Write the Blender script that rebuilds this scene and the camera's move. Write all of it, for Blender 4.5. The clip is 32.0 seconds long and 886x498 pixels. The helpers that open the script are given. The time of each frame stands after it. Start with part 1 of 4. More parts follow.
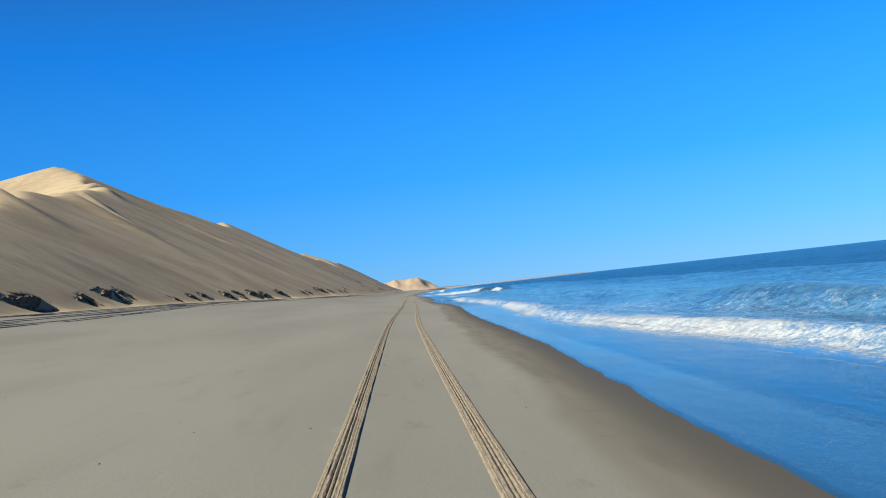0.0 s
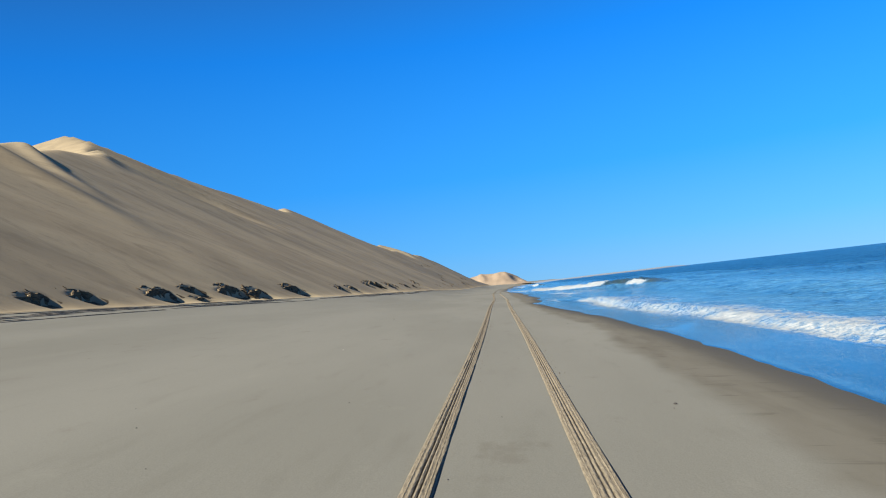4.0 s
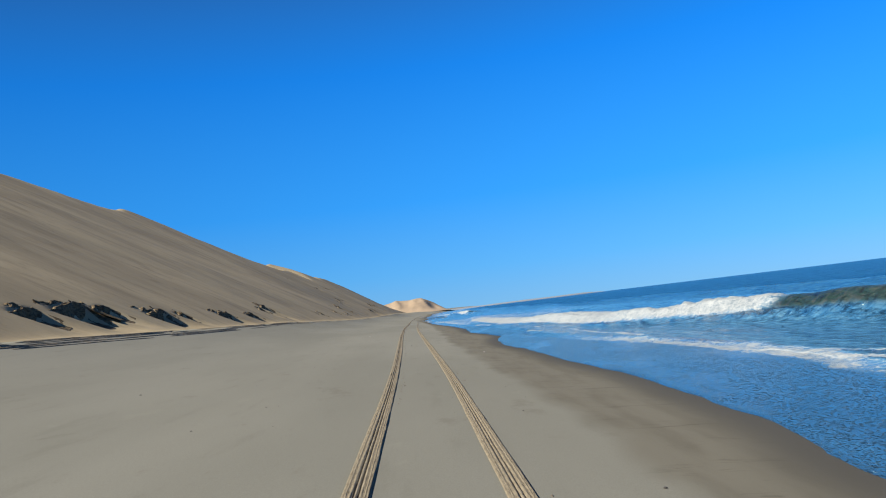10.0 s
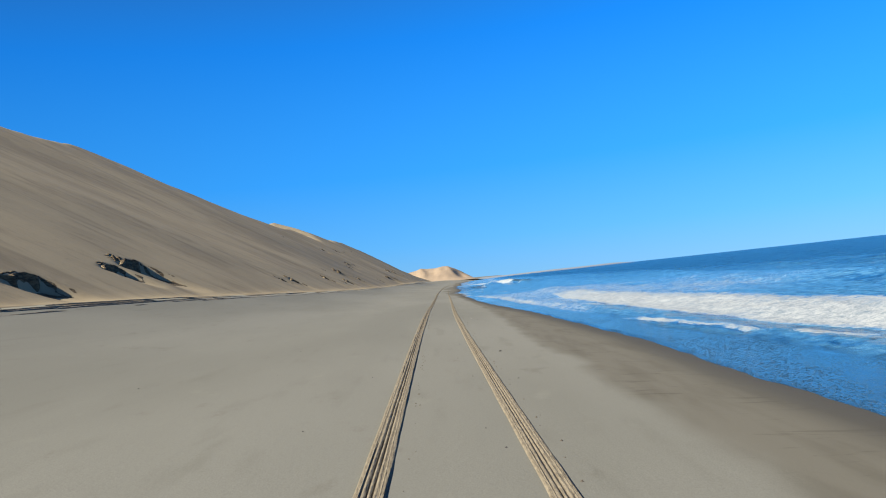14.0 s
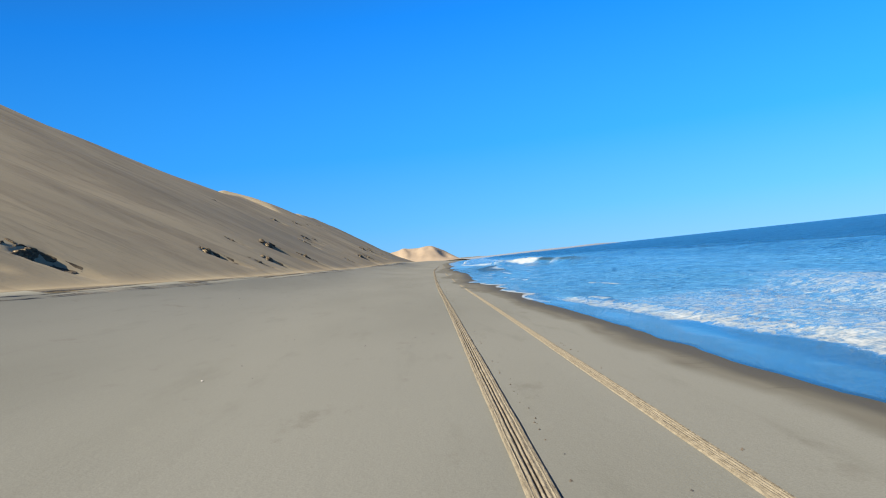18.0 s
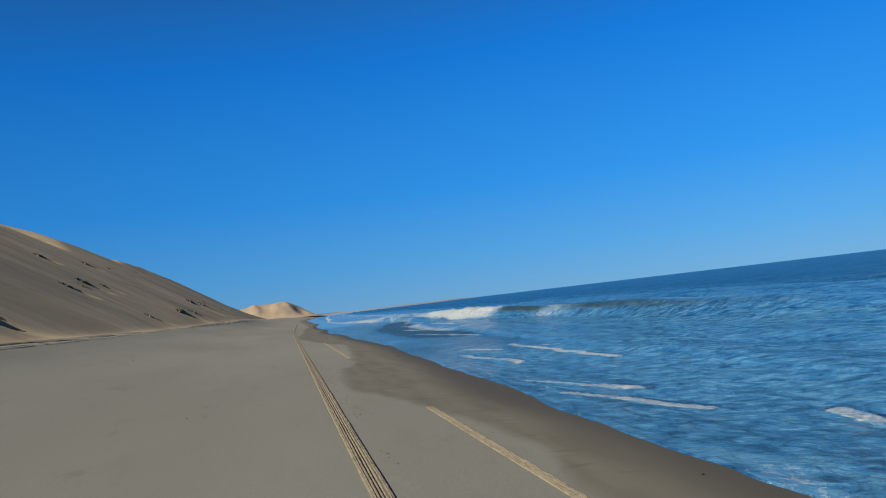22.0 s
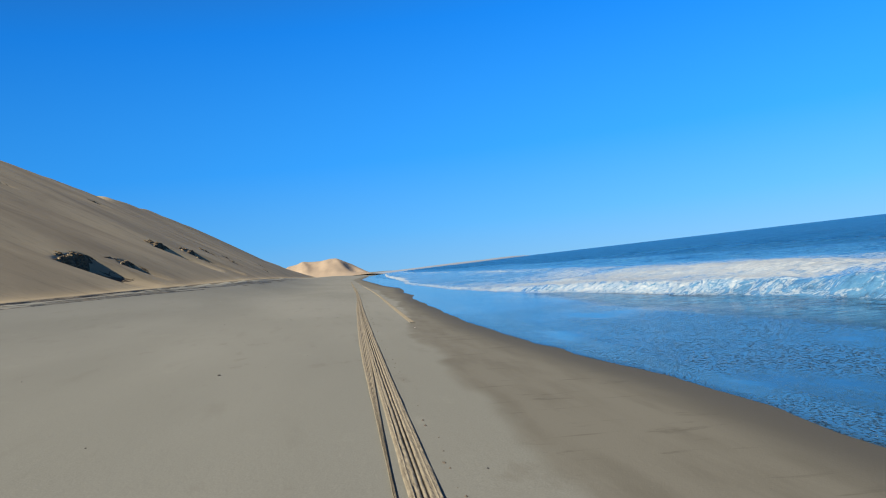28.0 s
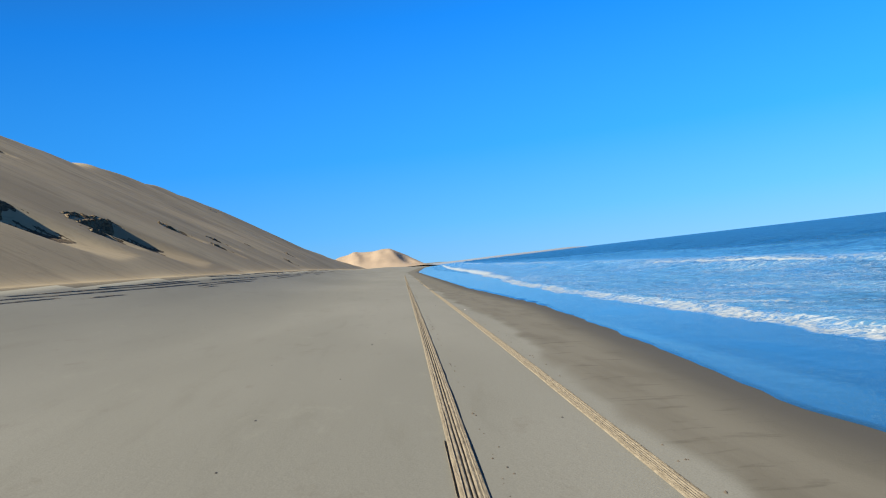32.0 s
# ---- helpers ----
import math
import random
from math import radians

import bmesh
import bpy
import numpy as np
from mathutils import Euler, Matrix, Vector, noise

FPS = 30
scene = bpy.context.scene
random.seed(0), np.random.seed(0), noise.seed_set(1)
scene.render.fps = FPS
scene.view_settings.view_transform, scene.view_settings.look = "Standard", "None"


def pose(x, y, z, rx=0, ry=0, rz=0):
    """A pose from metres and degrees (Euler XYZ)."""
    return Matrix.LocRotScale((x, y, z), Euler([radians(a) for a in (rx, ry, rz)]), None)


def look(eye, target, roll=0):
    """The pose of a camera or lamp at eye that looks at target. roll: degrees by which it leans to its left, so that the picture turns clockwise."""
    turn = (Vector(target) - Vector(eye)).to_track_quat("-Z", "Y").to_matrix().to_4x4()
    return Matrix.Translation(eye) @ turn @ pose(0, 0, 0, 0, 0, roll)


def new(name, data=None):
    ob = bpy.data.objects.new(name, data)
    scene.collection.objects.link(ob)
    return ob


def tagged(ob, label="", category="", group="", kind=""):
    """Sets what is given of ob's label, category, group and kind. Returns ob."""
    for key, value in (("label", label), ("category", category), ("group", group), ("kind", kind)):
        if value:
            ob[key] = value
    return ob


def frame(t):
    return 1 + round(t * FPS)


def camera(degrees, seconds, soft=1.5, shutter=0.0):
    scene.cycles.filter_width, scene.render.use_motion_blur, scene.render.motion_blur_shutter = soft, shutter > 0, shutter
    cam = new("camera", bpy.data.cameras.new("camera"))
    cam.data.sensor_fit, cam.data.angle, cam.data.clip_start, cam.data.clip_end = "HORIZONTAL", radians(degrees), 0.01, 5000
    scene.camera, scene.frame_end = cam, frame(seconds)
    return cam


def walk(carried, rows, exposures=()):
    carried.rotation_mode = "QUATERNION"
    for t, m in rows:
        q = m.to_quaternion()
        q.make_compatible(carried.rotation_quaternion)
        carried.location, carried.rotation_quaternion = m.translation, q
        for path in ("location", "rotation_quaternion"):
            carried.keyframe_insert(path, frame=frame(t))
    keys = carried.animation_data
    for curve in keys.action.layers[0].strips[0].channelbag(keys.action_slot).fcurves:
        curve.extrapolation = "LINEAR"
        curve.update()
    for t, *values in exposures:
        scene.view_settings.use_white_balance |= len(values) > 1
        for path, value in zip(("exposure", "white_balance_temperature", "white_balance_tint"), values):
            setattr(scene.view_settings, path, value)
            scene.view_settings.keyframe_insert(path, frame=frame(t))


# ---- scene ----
# ---------------------------------------------------------------- camera
cam = camera(58.7, 32.0, soft=1.1)
# seconds, place in metres, then degrees: turn to the left, look up, picture lean
ROWS = [
    (0.0, 0.009, 0.00, 2.021, -2.58, 2.81, -6.26),
    (0.5, -0.153, 6.89, 1.986, -1.34, 2.59, -5.77),
    (1.0, -0.298, 13.79, 2.003, 0.12, 2.38, -5.24),
    (1.5, -0.379, 20.71, 1.999, 3.16, 2.33, -4.98),
    (2.0, -0.410, 27.65, 2.004, 5.39, 2.47, -5.12),
    (2.5, -0.426, 34.59, 2.014, 5.39, 2.38, -5.57),
    (4.5, -0.486, 62.26, 2.031, 2.50, 3.50, -6.61),
    (5.0, -0.498, 69.18, 2.047, 0.81, 3.79, -6.69),
    (5.5, -0.532, 76.09, 2.001, -0.70, 3.92, -6.80),
    (6.0, -0.597, 82.99, 2.025, -1.48, 3.96, -6.80),
    (6.5, -0.654, 89.90, 1.981, -2.15, 3.92, -7.03),
    (7.0, -0.656, 96.83, 1.970, -2.58, 3.98, -7.05),
    (7.5, -0.596, 103.79, 2.058, -2.96, 4.24, -6.93),
    (8.0, -0.516, 110.76, 2.065, -3.04, 4.43, -6.88),
    (8.5, -0.479, 117.73, 2.043, -3.03, 4.48, -6.88),
    (9.0, -0.470, 124.70, 2.064, -3.02, 4.46, -6.82),
    (9.5, -0.473, 131.68, 2.038, -2.94, 4.48, -6.92),
    (10.0, -0.473, 138.70, 2.040, -2.57, 4.41, -6.82),
    (10.5, -0.452, 145.76, 1.993, -2.25, 3.44, -6.39),
    (11.0, -0.441, 152.84, 1.991, -2.67, 2.42, -6.16),
    (11.5, -0.448, 159.96, 2.009, -3.77, 2.11, -6.26),
    (12.0, -0.484, 167.10, 1.986, -4.63, 1.92, -6.29),
    (12.5, -0.569, 174.27, 2.010, -4.64, 1.84, -6.13),
    (13.0, -0.689, 181.46, 2.030, -3.33, 1.95, -5.92),
    (13.5, -0.823, 188.66, 2.025, -1.79, 2.19, -6.06),
    (14.0, -0.976, 195.88, 2.040, -0.44, 2.38, -6.14),
    (14.5, -1.126, 203.15, 2.065, 0.57, 2.47, -5.98),
    (16.5, -1.852, 232.46, 1.996, -1.00, 0.89, -6.01),
    (17.0, -2.059, 239.84, 1.976, -1.36, 0.82, -6.10),
    (17.5, -2.258, 247.26, 2.010, -1.55, 0.82, -6.08),
    (18.0, -2.416, 254.71, 2.025, -1.56, 0.85, -6.12),
    (18.5, -2.500, 262.19, 1.985, -1.63, 0.85, -6.15),
    (19.0, -2.528, 269.70, 1.974, -1.76, 0.86, -6.16),
    (19.5, -2.508, 277.23, 1.958, -2.65, 0.92, -6.17),
    (20.0, -2.446, 284.80, 1.983, -5.06, 1.52, -6.23),
    (20.5, -2.368, 292.40, 1.996, -7.46, 2.38, -6.39),
    (21.0, -2.291, 300.03, 1.961, -9.61, 3.17, -6.57),
    (21.5, -2.238, 307.70, 1.964, -11.25, 3.64, -6.71),
    (22.0, -2.190, 315.38, 1.959, -12.43, 3.73, -6.68),
    (22.5, -2.131, 323.06, 1.965, -12.86, 3.38, -6.74),
    (23.0, -2.055, 330.74, 1.977, -12.47, 2.70, -7.06),
    (23.5, -1.959, 338.39, 1.980, -11.23, 2.77, -7.38),
    (24.0, -1.845, 346.00, 1.972, -10.09, 2.93, -7.72),
    (24.5, -1.710, 353.55, 1.984, -9.03, 3.06, -7.56),
    (25.0, -1.577, 361.05, 1.970, -8.35, 2.73, -7.50),
    (25.5, -1.471, 368.48, 1.964, -7.91, 2.32, -7.60),
    (26.0, -1.371, 375.84, 1.977, -7.72, 1.48, -7.18),
    (26.5, -1.251, 383.13, 1.979, -7.63, 1.38, -7.14),
    (28.5, -0.495, 412.04, 1.960, -9.21, 1.06, -6.48),
    (29.0, -0.260, 419.22, 1.971, -10.00, 0.99, -6.53),
    (29.5, -0.035, 426.36, 1.949, -10.09, 0.96, -6.50),
    (30.0, 0.188, 433.45, 1.954, -9.03, 1.09, -6.42),
    (30.5, 0.406, 440.50, 2.004, -7.94, 1.16, -6.41),
    (31.0, 0.611, 447.51, 2.004, -6.52, 1.41, -6.50),
    (31.5, 0.803, 454.52, 2.016, -5.44, 1.25, -6.58),
    (32.0, 0.987, 461.52, 2.052, -4.57, 0.97, -6.56),
]
EXPOSURES = [(0, 1.23), (2, 1.38), (5, 1.20), (7, 1.26), (9, 1.05), (13, 1.30), (14, 1.24), (17, 1.36), (19, 1.33), (20, 1.16), (21.5, 0.60), (23.5, 0.65), (25, 0.82), (26.5, 1.17), (29, 1.09), (31, 1.31), (32, 1.28)]
walk(cam, [(t, pose(x, y, z, 90 + up, 0, turn) @ pose(0, 0, 0, 0, 0, lean)) for t, x, y, z, turn, up, lean in ROWS], EXPOSURES)

# ---------------------------------------------------------------- light
SUN_UP, SUN_BACK = 38.0, 24.0      # degrees above the horizon; degrees behind the square to the shore
to_sun = Vector((-math.cos(radians(SUN_UP)) * math.cos(radians(SUN_BACK)), -math.cos(radians(SUN_UP)) * math.sin(radians(SUN_BACK)), math.sin(radians(SUN_UP))))
sun = new("sun", bpy.data.lights.new("sun", "SUN"))
sun.data.energy, sun.data.angle, sun.data.color = 5.0, radians(0.53), (1.0, 0.915, 0.79)
sun.matrix_world = look((0, 0, 60), Vector((0, 0, 60)) - to_sun)
world = bpy.data.worlds.new("sky")
scene.world = world
world.use_nodes = True
wn, wl = world.node_tree.nodes, world.node_tree.links
wn.clear()
sky = wn.new("ShaderNodeTexSky")
sky.sky_type, sky.sun_disc = "NISHITA", False
sky.sun_elevation, sky.sun_rotation = radians(SUN_UP), math.atan2(to_sun.x, to_sun.y)
sky.air_density, sky.dust_density, sky.ozone_density = 1.0, 0.2, 2.0
coord = wn.new("ShaderNodeTexCoord")
parts = wn.new("ShaderNodeSeparateXYZ")
wl.new(coord.outputs["Generated"], parts.inputs[0])
clear = wn.new("ShaderNodeValToRGB")          # clear desert air by height above the horizon
SKY_STEPS = [(0.0, (0.180, 0.475, 0.82)), (0.05, (0.100, 0.440, 0.92)), (0.14, (0.030, 0.350, 0.98)), (0.30, (0.006, 0.230, 0.84)), (0.46, (0.02, 0.105, 0.34)), (0.7, (0.035, 0.045, 0.10)), (1.0, (0.035, 0.035, 0.06))]
for k, (at, color) in enumerate(SKY_STEPS):
    stop = clear.color_ramp.elements[k] if k < 2 else clear.color_ramp.elements.new(at)
    stop.position, stop.color = at, (*color, 1)
wl.new(parts.outputs["Z"], clear.inputs[0])
side = wn.new("ShaderNodeMapRange")           # a little lighter out to sea than inland
wl.new(parts.outputs["X"], side.inputs["Value"])
for key, value in (("From Min", -0.6), ("From Max", 0.6), ("To Min", 0.74), ("To Max", 1.22)):
    side.inputs[key].default_value = value
air = wn.new("ShaderNodeVectorMath")
air.operation = "SCALE"
wl.new(clear.outputs[0], air.inputs[0])
wl.new(side.outputs[0], air.inputs["Scale"])
faint = wn.new("ShaderNodeVectorMath")
faint.operation = "SCALE"
faint.inputs["Scale"].default_value = 0.05
wl.new(sky.outputs[0], faint.inputs[0])
tint = wn.new("ShaderNodeMix")
tint.data_type = "RGBA"
tint.inputs["Factor"].default_value = 0.94
wl.new(faint.outputs[0], tint.inputs["A"])
wl.new(air.outputs[0], tint.inputs["B"])
back = wn.new("ShaderNodeBackground")
back.inputs["Strength"].default_value = 0.5
wout = wn.new("ShaderNodeOutputWorld")
wl.new(tint.outputs["Result"], back.inputs["Color"])
wl.new(back.outputs[0], wout.inputs["Surface"])


# ---------------------------------------------------------------- materials
class Mat:
    """A node material with short ways to make noise, ramps and mixes."""

    def __init__(self, name):
        self.mat = bpy.data.materials.new(name)
        self.mat.use_nodes = True
        self.n, self.l = self.mat.node_tree.nodes, self.mat.node_tree.links
        self.bsdf = self.n["Principled BSDF"]
        self.pos = self.n.new("ShaderNodeNewGeometry").outputs["Position"]

    def put(self, socket, value):
        if hasattr(value, "is_output"):
            self.l.new(value, socket)
        else:
            socket.default_value = value

    def scaled(self, s):
        m = self.n.new("ShaderNodeVectorMath")
        m.operation = "MULTIPLY"
        self.l.new(self.pos, m.inputs[0])
        m.inputs[1].default_value = s
        return m.outputs[0]

    def noise(self, s, detail=4.0, rough=0.55, distort=0.0):
        t = self.n.new("ShaderNodeTexNoise")
        t.inputs["Scale"].default_value, t.inputs["Detail"].default_value = 1.0, detail
        t.inputs["Roughness"].default_value, t.inputs["Distortion"].default_value = rough, distort
        self.l.new(self.scaled(s if isinstance(s, tuple) else (s, s, s)), t.inputs["Vector"])
        return t.outputs["Fac"]

    def math(self, op, a, b=0.0, clamp=False):
        m = self.n.new("ShaderNodeMath")
        m.operation, m.use_clamp = op, clamp
        self.put(m.inputs[0], a)
        self.put(m.inputs[1], b)
        return m.outputs[0]

    def step(self, v, lo, hi, a=0.0, b=1.0):
        m = self.n.new("ShaderNodeMapRange")
        m.interpolation_type = "SMOOTHSTEP"
        self.put(m.inputs["Value"], v)
        for key, value in (("From Min", lo), ("From Max", hi), ("To Min", a), ("To Max", b)):
            m.inputs[key].default_value = value
        return m.outputs["Result"]

    def mix(self, fac, a, b, blend="MIX"):
        m = self.n.new("ShaderNodeMix")
        m.data_type, m.blend_type = "RGBA", blend
        self.put(m.inputs["Factor"], fac)
        for key, value in (("A", a), ("B", b)):
            self.put(m.inputs[key], value if hasattr(value, "is_output") else (*value, 1))
        return m.outputs["Result"]

    def attr(self, name):
        a = self.n.new("ShaderNodeAttribute")
        a.attribute_name = name
        return a.outputs["Fac"]

    def bump(self, height, strength, distance, normal=None):
        b = self.n.new("ShaderNodeBump")
        b.inputs["Strength"].default_value, b.inputs["Distance"].default_value = strength, distance
        self.l.new(height, b.inputs["Height"])
        if normal is not None:
            self.l.new(normal, b.inputs["Normal"])
        return b.outputs["Normal"]

    def set(self, **kw):
        for key, value in kw.items():
            key = {"color": "Base Color", "rough": "Roughness", "normal": "Normal", "spec": "Specular IOR Level", "metal": "Metallic", "ior": "IOR", "coat": "Coat Weight"}[key]
            if isinstance(value, tuple):
                value = (*value, 1)
            self.put(self.bsdf.inputs[key], value)
        return self.mat


def beach_material():
    m = Mat("beach_sand")
    wet = m.attr("wet")
    broad = m.noise((0.16, 0.035, 0.1), 4)
    streak = m.noise((2.2, 0.35, 1.0), 5)
    grain = m.noise(55.0, 2)
    dry = m.mix(m.step(broad, 0.35, 0.65), (0.144, 0.146, 0.126), (0.168, 0.170, 0.148))
    dry = m.mix(m.step(streak, 0.55, 0.75, 0.0, 0.35), dry, (0.116, 0.116, 0.097))
    dry = m.mix(m.step(grain, 0.3, 0.75, 0.0, 0.3), dry, (0.094, 0.088, 0.072))
    spots = m.noise((1.1, 0.5, 1.0), 6, 0.7)
    dry = m.mix(m.step(spots, 0.60, 0.72, 0.0, 0.35), dry, (0.096, 0.088, 0.071))
    dry = m.mix(m.step(spots, 0.40, 0.28, 0.0, 0.3), dry, (0.182, 0.183, 0.155))
    drawn = m.noise((0.8, 3.2, 1.0), 5, 0.66, 0.6)
    damp = m.mix(m.step(streak, 0.4, 0.7), (0.114, 0.109, 0.089), (0.096, 0.091, 0.073))
    damp = m.mix(m.step(drawn, 0.57, 0.68, 0.0, 0.5), damp, (0.060, 0.056, 0.043))
    col = m.mix(m.step(wet, 0.18, 0.6), dry, damp)
    col = m.mix(m.step(wet, 0.66, 1.0), col, (0.055, 0.051, 0.039))
    rough = m.step(wet, 0.7, 1.0, 0.95, 0.72)
    n = m.bump(m.noise((5, 1.4, 4), 4), 0.12, 0.02)
    n = m.bump(m.noise(14.0, 4, 0.7), 0.35, 0.008, n)
    n = m.bump(grain, 0.3, 0.004, n)
    return m.set(color=col, rough=rough, normal=n, spec=m.step(wet, 0.7, 1.0, 0.06, 0.12))


def dune_material():
    m = Mat("dune_sand")
    fall = m.noise((0.08, 0.20, 0.08), 5, 0.62, 1.6)
    fine = m.noise((0.40, 0.95, 0.40), 6, 0.70, 1.6)
    thin = m.noise((0.14, 1.5, 0.14), 5, 0.65, 1.2)
    broad = m.noise((0.03, 0.06, 0.03), 4, 0.6, 0.8)
    col = m.mix(m.step(broad, 0.35, 0.65), (0.315, 0.262, 0.168), (0.236, 0.195, 0.127))
    col = m.mix(m.step(fall, 0.48, 0.70, 0.0, 0.5), col, (0.165, 0.134, 0.090))
    col = m.mix(m.step(fine, 0.5, 0.76, 0.0, 0.42), col, (0.148, 0.121, 0.081))
    col = m.mix(m.math("MULTIPLY", m.step(thin, 0.58, 0.72, 0.0, 0.3), m.step(fall, 0.45, 0.65)), col, (0.105, 0.085, 0.058))
    col = m.mix(m.step(thin, 0.40, 0.28, 0.0, 0.14), col, (0.335, 0.280, 0.182))
    grit = m.noise((7.0, 9.0, 7.0), 4, 0.7)
    col = m.mix(m.step(grit, 0.55, 0.72, 0.0, 0.22), col, (0.125, 0.102, 0.070))
    n = m.bump(fine, 0.20, 0.10)
    n = m.bump(thin, 0.06, 0.10, n)
    n = m.bump(m.noise((3.0, 5.0, 3.0), 4), 0.2, 0.03, n)
    return m.set(color=col, rough=0.95, normal=n, spec=0.1)


def sea_material():
    m = Mat("sea_water")
    foam, film, silt = m.attr("foam"), m.attr("film"), m.attr("silt")
    lump = m.noise((3.2, 2.8, 2.6), 6, 0.74, 0.8)
    fleck = m.noise((14.0, 12.0, 12.0), 4, 0.75)
    web = m.step(m.math("ABSOLUTE", m.math("SUBTRACT", m.noise((1.7, 1.2, 1.0), 5, 0.62, 1.2), 0.5)), 0.0, 0.075, 1.0, 0.0)
    f = m.math("ADD", foam, m.math("MULTIPLY", m.math("SUBTRACT", lump, 0.5), 1.05))
    f = m.math("ADD", f, m.math("MULTIPLY", web, m.step(foam, 0.05, 0.45, 0.0, 0.3)))
    f = m.math("ADD", f, m.math("MULTIPLY", m.math("SUBTRACT", fleck, 0.5), 0.85))
    mask = m.step(f, 0.44, 1.0)
    mask = m.math("MULTIPLY", mask, m.step(foam, 0.02, 0.2))
    deep = m.mix(silt, (0.030, 0.138, 0.300), (0.018, 0.040, 0.034))
    # long paler streaks: glints on the swell put into the water colour
    painted_glint = m.noise((0.22, 0.05, 0.2), 5, 0.65)
    deep = m.mix(m.step(painted_glint, 0.48, 0.68, 0.0, 0.5), deep, m.mix(silt, (0.045, 0.160, 0.280), (0.044, 0.049, 0.040)))
    deep = m.mix(m.attr("offing"), deep, (0.006, 0.048, 0.120))
    # lit and dark sides of small ripples painted into the water colour
    painted_facet = m.noise((2.2, 2.6, 1.0), 6, 0.72, 0.5)
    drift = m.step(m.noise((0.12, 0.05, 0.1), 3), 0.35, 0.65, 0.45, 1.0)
    deep = m.mix(m.math("MULTIPLY", m.step(painted_facet, 0.48, 0.58), drift), deep, m.mix(m.attr("offing"), m.mix(silt, (0.090, 0.255, 0.420), (0.044, 0.052, 0.046)), (0.016, 0.090, 0.179)))
    deep = m.mix(m.step(painted_facet, 0.47, 0.38, 0.0, 0.85), deep, m.mix(silt, (0.004, 0.030, 0.074), (0.015, 0.017, 0.013)))
    bubble = m.noise((38.0, 15.0, 15.0), 3, 0.65)
    patchy = m.step(m.noise((0.5, 0.16, 0.4), 3), 0.30, 0.55)
    dots = m.math("MULTIPLY", m.step(bubble, 0.50, 0.60), m.math("MULTIPLY", m.attr("bubbles"), patchy))
    water = m.mix(film, deep, (0.014, 0.039, 0.056))
    water = m.mix(m.math("MULTIPLY", m.attr("bubbles"), patchy), water, (0.022, 0.058, 0.086))
    water = m.mix(m.math("MULTIPLY", dots, 0.85), water, (0.002, 0.007, 0.010))
    water = m.mix(m.step(foam, 0.08, 0.6, 0.0, 0.75), water, (0.070, 0.165, 0.265))       # air beaten into the water under the foam
    white = m.mix(m.step(m.math("ADD", lump, fleck), 0.80, 1.16), (0.150, 0.190, 0.228), (0.325, 0.358, 0.375))
    col = m.mix(mask, water, white)
    murk = m.step(silt, 0.45, 0.85)       # where silt is high, more roughness and a lower IOR weaken the reflection
    still = m.mix(film, (0.10, 0.10, 0.10), (0.08, 0.08, 0.08))
    still = m.mix(m.attr("offing"), still, (0.28, 0.28, 0.28))
    rough = m.mix(mask, m.mix(dots, m.mix(murk, still, (0.3, 0.3, 0.3)), (0.55, 0.55, 0.55)), (0.9, 0.9, 0.9))
    rip = m.noise((2.4, 1.8, 1.5), 6, 0.68, 0.4)
    chop = m.noise((0.32, 0.13, 0.3), 4, 0.55)
    rough_sea = m.math("MULTIPLY", m.math("SUBTRACT", m.step(foam, 0.08, 0.6, 1.0, 0.1), m.math("MULTIPLY", film, 0.985), True), m.math("SUBTRACT", 1.0, m.math("MULTIPLY", murk, 0.5)))
    n = m.bump(m.math("MULTIPLY", m.math("SUBTRACT", rip, 0.5), rough_sea), 1.0, 0.36)
    n = m.bump(m.math("MULTIPLY", m.math("SUBTRACT", chop, 0.5), rough_sea), 0.8, 3.2, n)
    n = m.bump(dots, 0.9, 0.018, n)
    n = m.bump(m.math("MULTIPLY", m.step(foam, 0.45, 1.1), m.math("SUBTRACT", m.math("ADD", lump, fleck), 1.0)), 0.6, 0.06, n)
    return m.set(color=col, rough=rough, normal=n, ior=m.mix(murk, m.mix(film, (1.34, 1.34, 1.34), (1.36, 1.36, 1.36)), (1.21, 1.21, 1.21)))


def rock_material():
    """Loose dune sand that gives way to layered crust where the sheet has broken; shade is painted into both."""
    m = Mat("shaded_crust_rock")
    bare_shaded = m.attr("bare_shaded")
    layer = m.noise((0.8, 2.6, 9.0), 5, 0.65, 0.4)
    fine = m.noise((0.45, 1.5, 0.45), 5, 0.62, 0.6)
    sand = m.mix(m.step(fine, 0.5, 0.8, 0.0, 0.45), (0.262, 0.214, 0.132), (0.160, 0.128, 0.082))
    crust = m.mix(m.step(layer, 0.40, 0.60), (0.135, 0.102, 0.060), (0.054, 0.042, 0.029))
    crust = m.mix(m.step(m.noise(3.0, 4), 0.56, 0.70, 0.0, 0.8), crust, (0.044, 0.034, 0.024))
    # sand and crust are darkened here to paint shade into walls and hollows
    sand = m.mix(m.step(bare_shaded, 0.02, 0.22), sand, (0.146, 0.116, 0.076))
    col = m.mix(m.step(bare_shaded, 0.15, 0.6), sand, crust)
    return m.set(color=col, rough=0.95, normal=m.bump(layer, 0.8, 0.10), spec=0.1)


